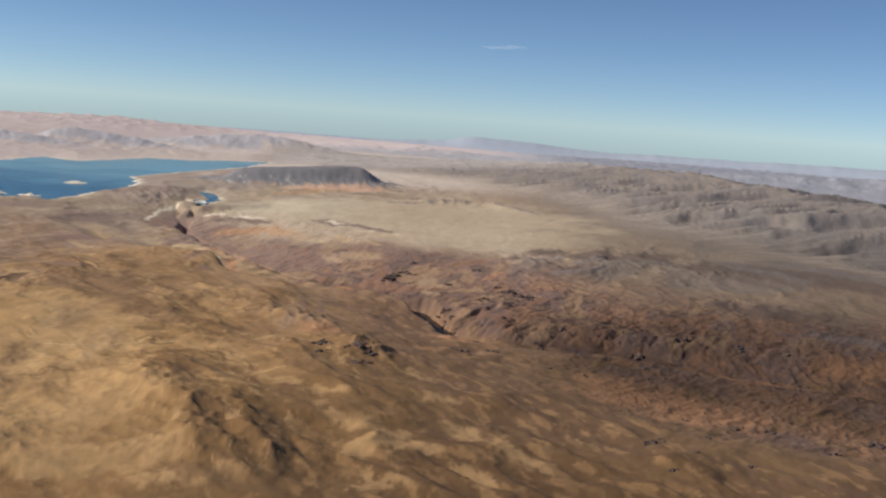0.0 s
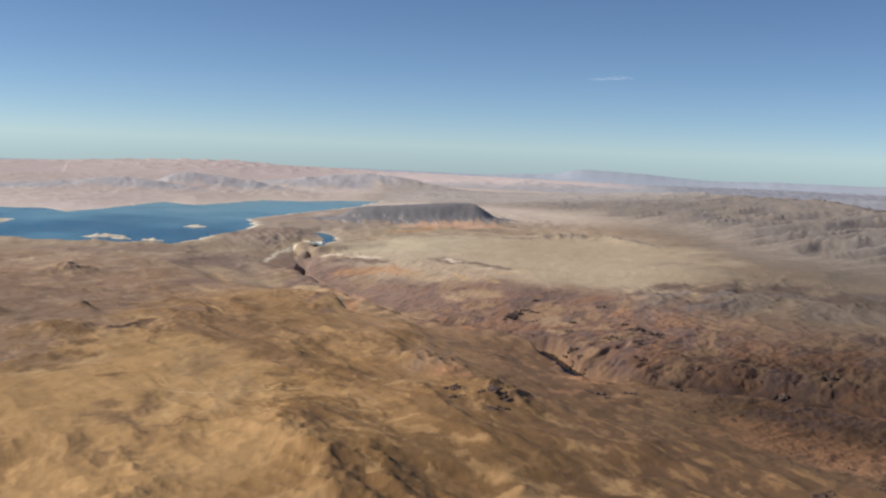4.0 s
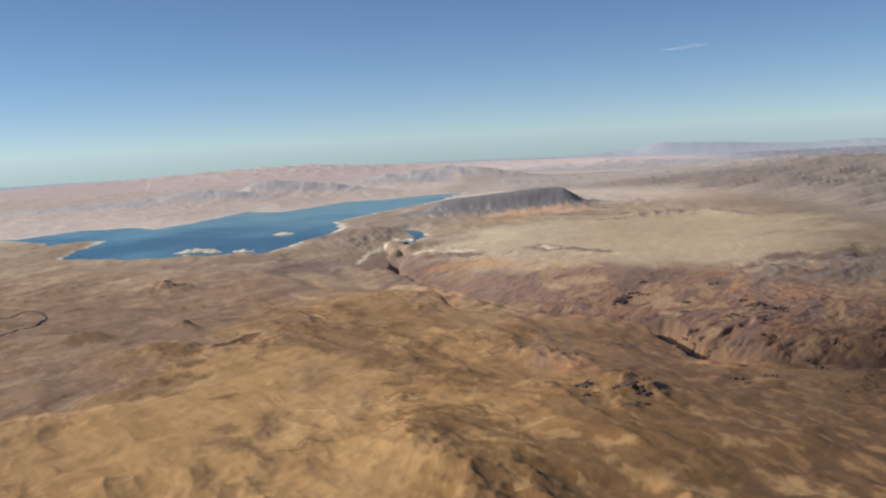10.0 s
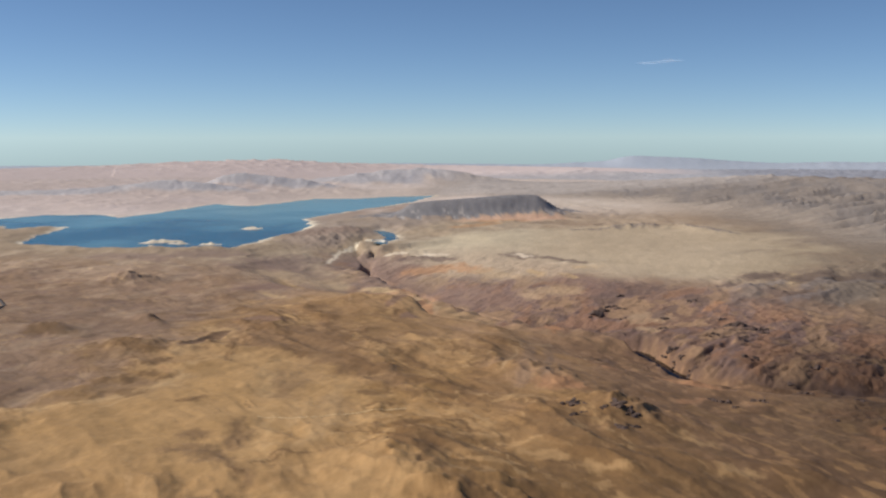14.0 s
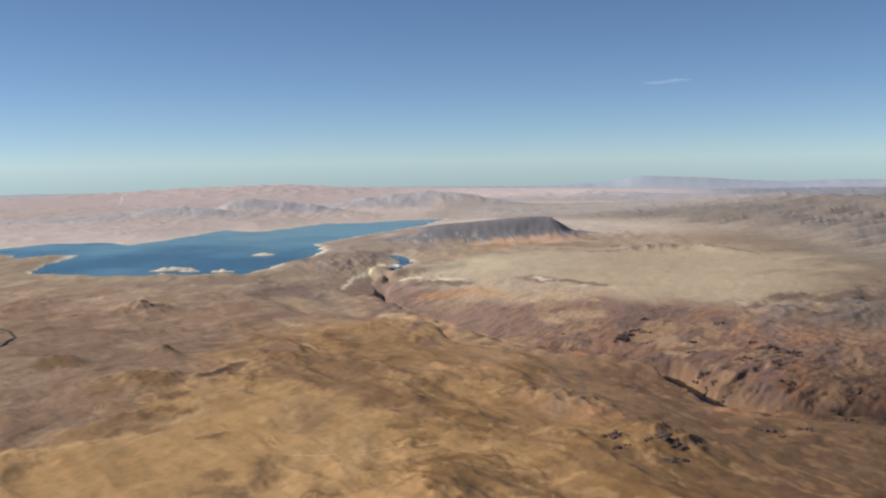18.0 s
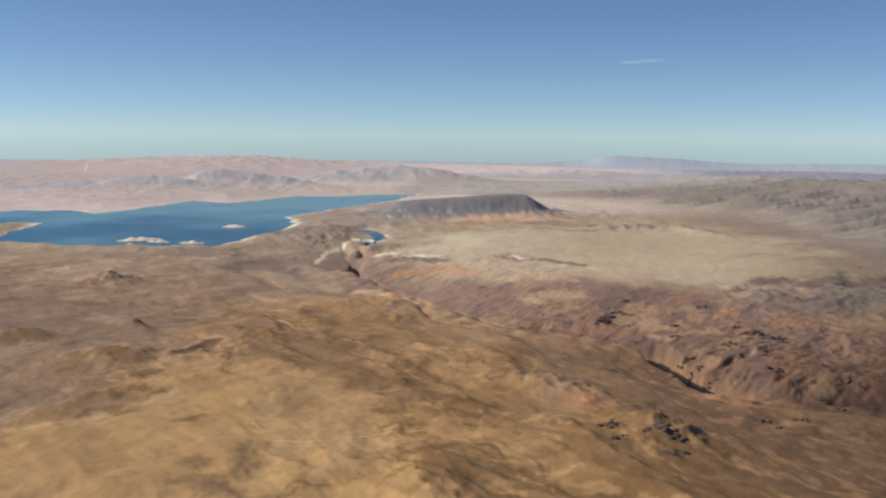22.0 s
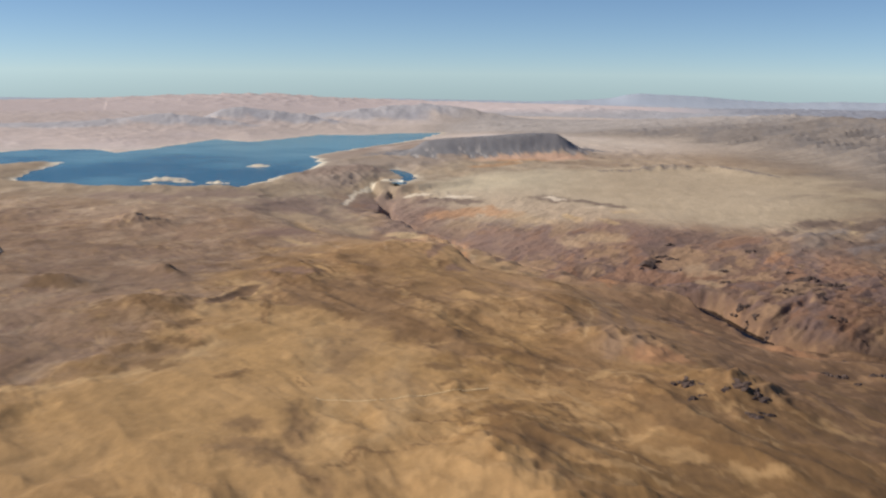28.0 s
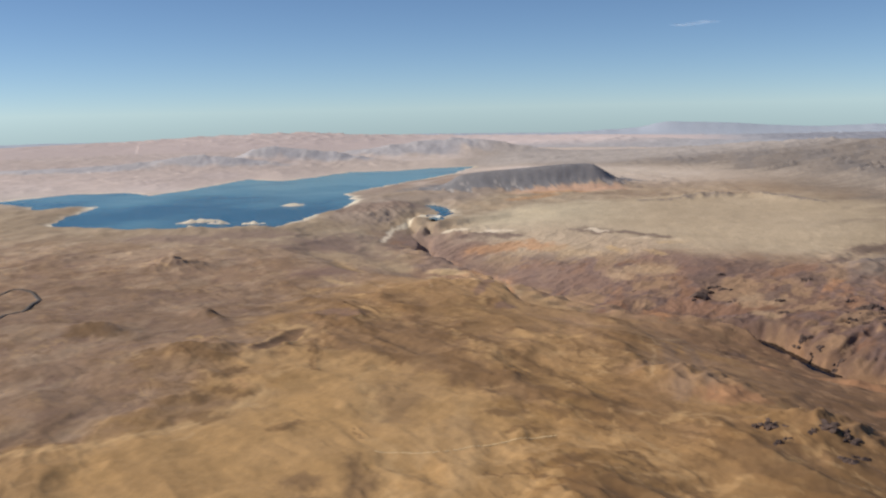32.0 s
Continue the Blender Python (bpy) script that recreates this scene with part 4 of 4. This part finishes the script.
    lay((0.43, 0.298, 0.158), ss(0.20, 0.75, bell(x, y, -215, 985, 85, 130, 20) * (1 + 0.5 * n2 + 0.4 * n1)) * 0.65)
    lay((0.58, 0.400, 0.205), ss(0.30, 0.75, bell(x, y, -248, 1105, 38, 66, -20) * (1 + 0.5 * n2 + 0.3 * n1)) * 0.75)
    lay((0.245, 0.170, 0.135), brush(MAUVE, 1.1) * 0.7)
    lay((0.275, 0.195, 0.130), brush(GREY, 1.1) * 0.7)
    lay((0.43, 0.245, 0.130), brush(ORANGE, 1.1) * 0.75)
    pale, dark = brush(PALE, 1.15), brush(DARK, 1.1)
    lay((0.55, 0.378, 0.182), pale * (1 - off) * 0.6)
    lay((0.47, 0.350, 0.215), pale * off * 0.6)
    # these strokes paint dark soil together with shaded flanks and gullies
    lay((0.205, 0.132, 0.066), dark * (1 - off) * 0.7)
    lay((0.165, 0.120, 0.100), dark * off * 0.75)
    lay((0.55, 0.405, 0.225), brush(WHITE) * (1 - off) * 0.45)
    lay((0.54, 0.395, 0.215), brush(WHITE) * off * (1 - ss(1250, 1330, y)) * 0.7)
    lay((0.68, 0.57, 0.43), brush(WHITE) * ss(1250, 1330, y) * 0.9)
    lay((0.235, 0.195, 0.175), brush(DARK_FAR) * 0.8)
    # shores and islands bleached by the falling water
    lay((0.70, 0.60, 0.47), (1 - ss(2, np.maximum(7, 14 + 10 * n1), np.abs(m["deep"]))) * (m["h"] < 2.6) * (m["deep"] > -60) * (1 - m["bay"]) * (0.35 + 0.65 * ss(-0.2, 0.25, n1)))
    lay((0.66, 0.55, 0.42), np.clip(m["island"] * 2.0, 0, 1))
    col *= 1 + m["rugged"][:, None] * np.array([[0.0, 0.0, -0.03]])
    ring = m["crater"]
    lay((0.50, 0.350, 0.180), np.exp(-((ring - 1.10) / 0.16) ** 2) * 0.7)
    lay((0.185, 0.124, 0.078), (1 - ss(0.80, 0.98, ring)) * 0.85)
    # right side dimmed; some of this is painted-in lens falloff
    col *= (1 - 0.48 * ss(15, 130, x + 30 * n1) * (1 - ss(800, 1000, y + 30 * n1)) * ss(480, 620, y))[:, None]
    # middle distance lifted and cooled as painted haze; hills at the right darkened
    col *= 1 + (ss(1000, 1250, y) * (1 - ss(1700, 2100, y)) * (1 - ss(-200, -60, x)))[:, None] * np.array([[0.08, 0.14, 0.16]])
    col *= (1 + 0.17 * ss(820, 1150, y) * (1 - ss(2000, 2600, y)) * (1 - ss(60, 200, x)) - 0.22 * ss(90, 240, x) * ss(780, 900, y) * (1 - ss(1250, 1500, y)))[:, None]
    col[:, 1] *= 1 - 0.055 * np.maximum(m["soft"], m["rugged"]) - 0.035 * sand
    col[:, 2] *= 1 - 0.11 * sand - 0.04 * m["soft"] * (1 - sand)
    return np.clip(col, 0.01, 0.9)


HUES = land_colours(GX, GY, MASK)
STONY = np.clip(0.18 + 0.75 * MASK["rugged"] + 0.6 * MASK["foothills"] + 0.6 * MASK["range"] - 0.1 * MASK["plain"], 0.08, 0.95)
rows_n, cols_n = RR.shape
idx = np.arange(rows_n * cols_n).reshape(rows_n, cols_n)
nxt = np.roll(idx, -1, axis=1)
QUADS = np.stack([idx[:-1], idx[1:], nxt[1:], nxt[:-1]], axis=-1).reshape(-1, 4)
mid = QUADS[:, 0]
region = np.zeros(len(QUADS), np.int8)
region[MASK["range"][mid] > 0.6] = 1
region[MASK["far_ridge"][mid] > 0.5] = 2
region[MASK["pink"][mid] > 0.35] = 3
region[MASK["north"][mid] > 0.35] = 4
region[MASK["rim"][mid] > 0.5] = 5
region[(MASK["mesa_q"][mid] < 3.6) & (MASK["mesa_down"][mid] < 0.85)] = 6
island_here = (MASK["island"][mid] > 0.33) & (MASK["deep"][mid] > 4)
for k, (cx, cy, *_) in enumerate(ISLANDS):
    region[island_here & (np.hypot(GX[mid] - cx, GY[mid] - cy) < 60) & (np.argmin([np.hypot(GX[mid] - i[0], GY[mid] - i[1]) for i in ISLANDS], axis=0) == k)] = 10 + k
LANDFORMS = {0: ("ground", SOIL, "sandy desert ground with eroded brown hills and a rocky canyon", "desert ground", "structure"),
             1: ("mountain_range", ROCK, "long jagged grey-brown desert mountain range", "mountains", ""),
             2: ("distant_ridge", ROCK, "hazy grey-blue ridge behind the desert plain", "mountains", ""),
             3: ("pink_mountains", DISTANT, "far hazy pale pink sandstone mountains behind the lake", "mountains", ""),
             4: ("shore_hills", ROCK, "dark grey hills along the far lake shore", "hills", ""),
             5: ("backdrop", DISTANT, "hazy pale blue-grey mountains on the horizon", "mountains", "structure"),
             6: ("mesa", ROCK, "flat-topped dark basalt mesa with orange foot slopes", "mesa", "")}
for k, island in enumerate(ISLANDS):
    LANDFORMS[10 + k] = ("island", SOIL, "low bare pale island in the blue lake", "island", "")
def landform(name, faces, mat, parent=None):
    used, inv = np.unique(faces, return_inverse=True)
    ob = mesh_object(name, np.stack([GX[used], GY[used], GZ[used]], 1), inv.reshape(-1, 4)[:, ::-1], mat)
    layer = ob.data.color_attributes.new("soil", "FLOAT_COLOR", "POINT")
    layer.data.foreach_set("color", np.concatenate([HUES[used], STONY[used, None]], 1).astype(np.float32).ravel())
    ob.parent = parent
    return ob


RIDGES = {"mountain_range": (RANGE, "mountain"), "distant_ridge": (FAR_RIDGE, "ridge"), "pink_mountains": (PINK_RIDGE, "mountain")}
for key, (name, mat, label, category, kind) in LANDFORMS.items():
    here = region == key
    if not here.any():
        continue
    if name == "mesa":
        thing = new(name)
        on_cap = MASK["mesa_q"][mid] < 1.06
        tagged(landform("basalt_cap", QUADS[here & on_cap], mat, thing), "flat dark basalt cap")
        tagged(landform("talus_slope", QUADS[here & ~on_cap], mat, thing), "dark gullied slope above orange badlands")
    elif name in RIDGES:
        thing = new(name)
        line, piece = RIDGES[name]
        _, k_crest = line_distance(GX[mid[here]], GY[mid[here]], line)
        for k in range(len(line) - 1):
            some = QUADS[here][k_crest.astype(int).clip(0, len(line) - 2) == k]
            if len(some):
                landform(piece, some, mat, thing)
    elif name == "shore_hills":
        thing = new(name)
        nearest = np.argmin([np.hypot((GX[mid[here]] - q[0]) / q[2], (GY[mid[here]] - q[1]) / q[3]) for q in NORTH_HILLS], axis=0)
        for k in range(len(NORTH_HILLS)):
            if (nearest == k).any():
                landform("hill", QUADS[here][nearest == k], mat, thing)
    else:
        thing = landform(name, QUADS[here], mat)
    tagged(thing, label, category, "islands in the lake" if name == "island" else "", kind)

# ---- water ----
gx, gy = np.meshgrid(np.arange(-1700, -240, 10.0), np.arange(1240, 3000, 10.0))
sd = np.maximum(shore_depth(gx.ravel(), gy.ravel(), LAKE), shore_depth(gx.ravel(), gy.ravel(), BAY)).reshape(gx.shape)
idw = np.arange(gx.size).reshape(gx.shape)
cells = np.stack([idw[:-1, :-1], idw[:-1, 1:], idw[1:, 1:], idw[1:, :-1]], -1)[sd[:-1, :-1] > -24].reshape(-1, 4)
used, inv = np.unique(cells, return_inverse=True)
tagged(mesh_object("lake", np.stack([gx.ravel()[used], gy.ravel()[used], 0 * gx.ravel()[used]], 1), inv.reshape(-1, 4), WATER),
       "wide deep-blue reservoir lake between bare desert shores", "lake", "", "structure")


def ribbon(name, line, width, lift, mat, step=4.0, level=None):
    """A strip that follows a line, lying on the land or at one level."""
    pts = []
    for (ax, ay), (bx, by) in zip(line, line[1:]):
        n = max(1, int(math.hypot(bx - ax, by - ay) / step))
        pts += [(ax + (bx - ax) * k / n, ay + (by - ay) * k / n) for k in range(n)]
    pts.append(line[-1])
    p = np.array(pts, float)
    for _ in range(6):
        p[1:-1] = (p[:-2] + 2 * p[1:-1] + p[2:]) / 4
    t = np.gradient(p, axis=0)
    t /= np.linalg.norm(t, axis=1)[:, None]
    side = np.stack([-t[:, 1], t[:, 0]], 1) * width / 2
    l, r = p + side, p - side
    both = np.concatenate([l, r])
    z = np.full(len(both), level) if level is not None else land(both[:, 0], both[:, 1])[0] + lift
    if level is None:
        z[:] = np.tile(np.maximum(z[:len(p)], z[len(p):]), 2)
    top = np.concatenate([both, z[:, None]], 1)
    co = np.concatenate([top, top - [0, 0, 0.6]])
    n, k = len(p), np.arange(len(p) - 1)
    f = [np.stack([k, k + n, k + n + 1, k + 1], 1), np.stack([k, k + 1, k + 1 + 2 * n, k + 2 * n], 1), np.stack([k + n + 1, k + n, k + 3 * n, k + 3 * n + 1], 1)]
    return mesh_object(name, co, np.concatenate(f), mat)


tagged(ribbon("river", RIVER[3:], 11, 0, RIVER_WATER, level=-33.2), "dark narrow river on the floor of a rocky canyon", "river", "", "structure")

# ---- roads ----
tagged(ribbon("road", HIGHWAY, 3.0, 0.25, ASPHALT), "dark asphalt highway curving over the desert", "road", "", "structure")
for line, width in ((FAN_TRACK, 1.2),):
    tagged(ribbon("dirt_track", line, width, 0.02, GRAVEL, step=2.0), "pale dirt track over the desert hills", "track", "desert tracks", "structure")



# ---- dark rock crags ----
def crag(x, y, size, seed):
    """A ragged outcrop of leaning blocks, sunk into the ground."""
    rnd = random.Random(seed)
    thing = tagged(new("rock_outcrop"), "ragged dark volcanic rock outcrop on a desert slope", "rock outcrop", "dark rock outcrops")
    spots = [(rnd.gauss(0, 0.9) * size, rnd.gauss(0, 0.7) * size) for _ in range(rnd.randint(8, 11))]
    levels, _ = land(np.array([x] + [x + p[0] for p in spots], float), np.array([y] + [y + p[1] for p in spots], float))
    thing.location = (x, y, levels[0])
    for (px, py), level in zip(spots, levels[1:]):
        s = size * rnd.uniform(0.5, 1.05)
        sx, sy, sz = s * rnd.uniform(0.8, 1.7), s * rnd.uniform(0.6, 1.1), s * rnd.uniform(0.6, 1.2)
        bm = bmesh.new()
        for _ in range(16):
            a, u = rnd.uniform(0, 6.283), rnd.uniform(-0.4, 1.0)
            w = math.sqrt(max(0.05, 1 - u * u)) * rnd.uniform(0.75, 1.1)
            bm.verts.new((sx * w * math.cos(a), sy * w * math.sin(a), sz * u))
        bmesh.ops.convex_hull(bm, input=bm.verts)
        bmesh.ops.delete(bm, geom=[v for v in bm.verts if not v.link_faces], context="VERTS")
        bm.transform(Matrix.Translation((px, py, level - levels[0] - 0.25 * size)) @ Matrix.Rotation(rnd.gauss(0.4, 0.5), 4, "Z"))
        part("block", bm, DARK_ROCK, thing)
    return thing


for k, (cx, cy, size) in enumerate(CRAGS_A + CRAGS_B):
    crag(cx, cy, (1.5 if cy > 850 else 1.3) * size, 40 + k)


# outcrops added at random, standing in for cliff and gully shadows
rnd = random.Random(77)
for k in range(28):
    cx, cy = rnd.uniform(60, 430), rnd.uniform(470, 800)
    if cy > 470 + 0.55 * cx and cy < 760 - 0.15 * (cx - 60) or k % 3 == 0:
        crag(cx, cy, rnd.uniform(1.0, 2.4), 200 + k)
for k in range(16):
    t = rnd.uniform(5.2, 11.8)
    a, c = RIVER[int(t)], RIVER[int(t) + 1]
    u = t - int(t)
    crag(a[0] + (c[0] - a[0]) * u + rnd.uniform(10, 90), a[1] + (c[1] - a[1]) * u + rnd.uniform(6, 70), rnd.uniform(0.9, 2.6), 300 + k)


# ---- the dam ----
dam = tagged(new("dam"), "curved pale concrete arch dam across the canyon head", "dam")
dam.location, dam.rotation_euler.z = (-345, 1492, 0), radians(-18)
def arc_wall(r0, r1, z0, z1, a0, a1, n=28):
    bm = bmesh.new()
    rings = [[bm.verts.new((r * math.sin(radians(a0 + (a1 - a0) * k / n)), r * math.cos(radians(a0 + (a1 - a0) * k / n)) - r0, z))
              for r, z in ((r0, z1), (r1, z1), (r1 + 0.2, z0), (r0 - 0.35 * (z1 - z0), z0))] for k in range(n + 1)]
    for p, q in zip(rings, rings[1:]):
        for k in range(4):
            bm.faces.new((p[k], p[(k + 1) % 4], q[(k + 1) % 4], q[k]))
    bm.faces.new(rings[0]), bm.faces.new(rings[-1][::-1])
    bmesh.ops.recalc_face_normals(bm, faces=bm.faces)
    return bm
part("arch_wall", arc_wall(16, 17.2, -4, 2.6, -42, 42), CONCRETE, dam)
part("crest_road", arc_wall(15.8, 17.4, 2.55, 3.0, -42, 42), CONCRETE, dam)

# ---- a wisp of cloud ----
mist, n, l, p = material("thin_cloud")
clear, veil, back, lit, blend = (n.new("ShaderNode" + k) for k in ("BsdfTransparent", "BsdfDiffuse", "BsdfTranslucent", "AddShader", "MixShader"))
veil.inputs[0].default_value = back.inputs[0].default_value = (0.95, 0.95, 0.95, 1)
blend.inputs[0].default_value = 0.05
l.new(veil.outputs[0], lit.inputs[0]), l.new(back.outputs[0], lit.inputs[1])
l.new(clear.outputs[0], blend.inputs[1]), l.new(lit.outputs[0], blend.inputs[2]), l.new(blend.outputs[0], n["Material Output"].inputs[0])
bm = bmesh.new()
rnd = random.Random(5)
for k in range(6):
    u = -0.85 + 0.32 * k + rnd.uniform(-0.08, 0.08)
    spread = 1 - abs(u)
    geo = bmesh.ops.create_icosphere(bm, subdivisions=2, radius=1.0)
    s = Matrix.Translation((u * 85, rnd.uniform(-20, 20), rnd.gauss(0, 1.6) * spread + u * 5)) @ Matrix.Diagonal((rnd.uniform(22, 38), rnd.uniform(10, 20), rnd.uniform(4.5, 8.0) * (0.4 + spread), 1))
    bmesh.ops.transform(bm, matrix=s, verts=geo["verts"])
cloud = part("cloud", bm, mist)
cloud.location = (232, 4820, 474)
tagged(cloud, "small thin white wisp of cloud in the blue sky", "cloud")
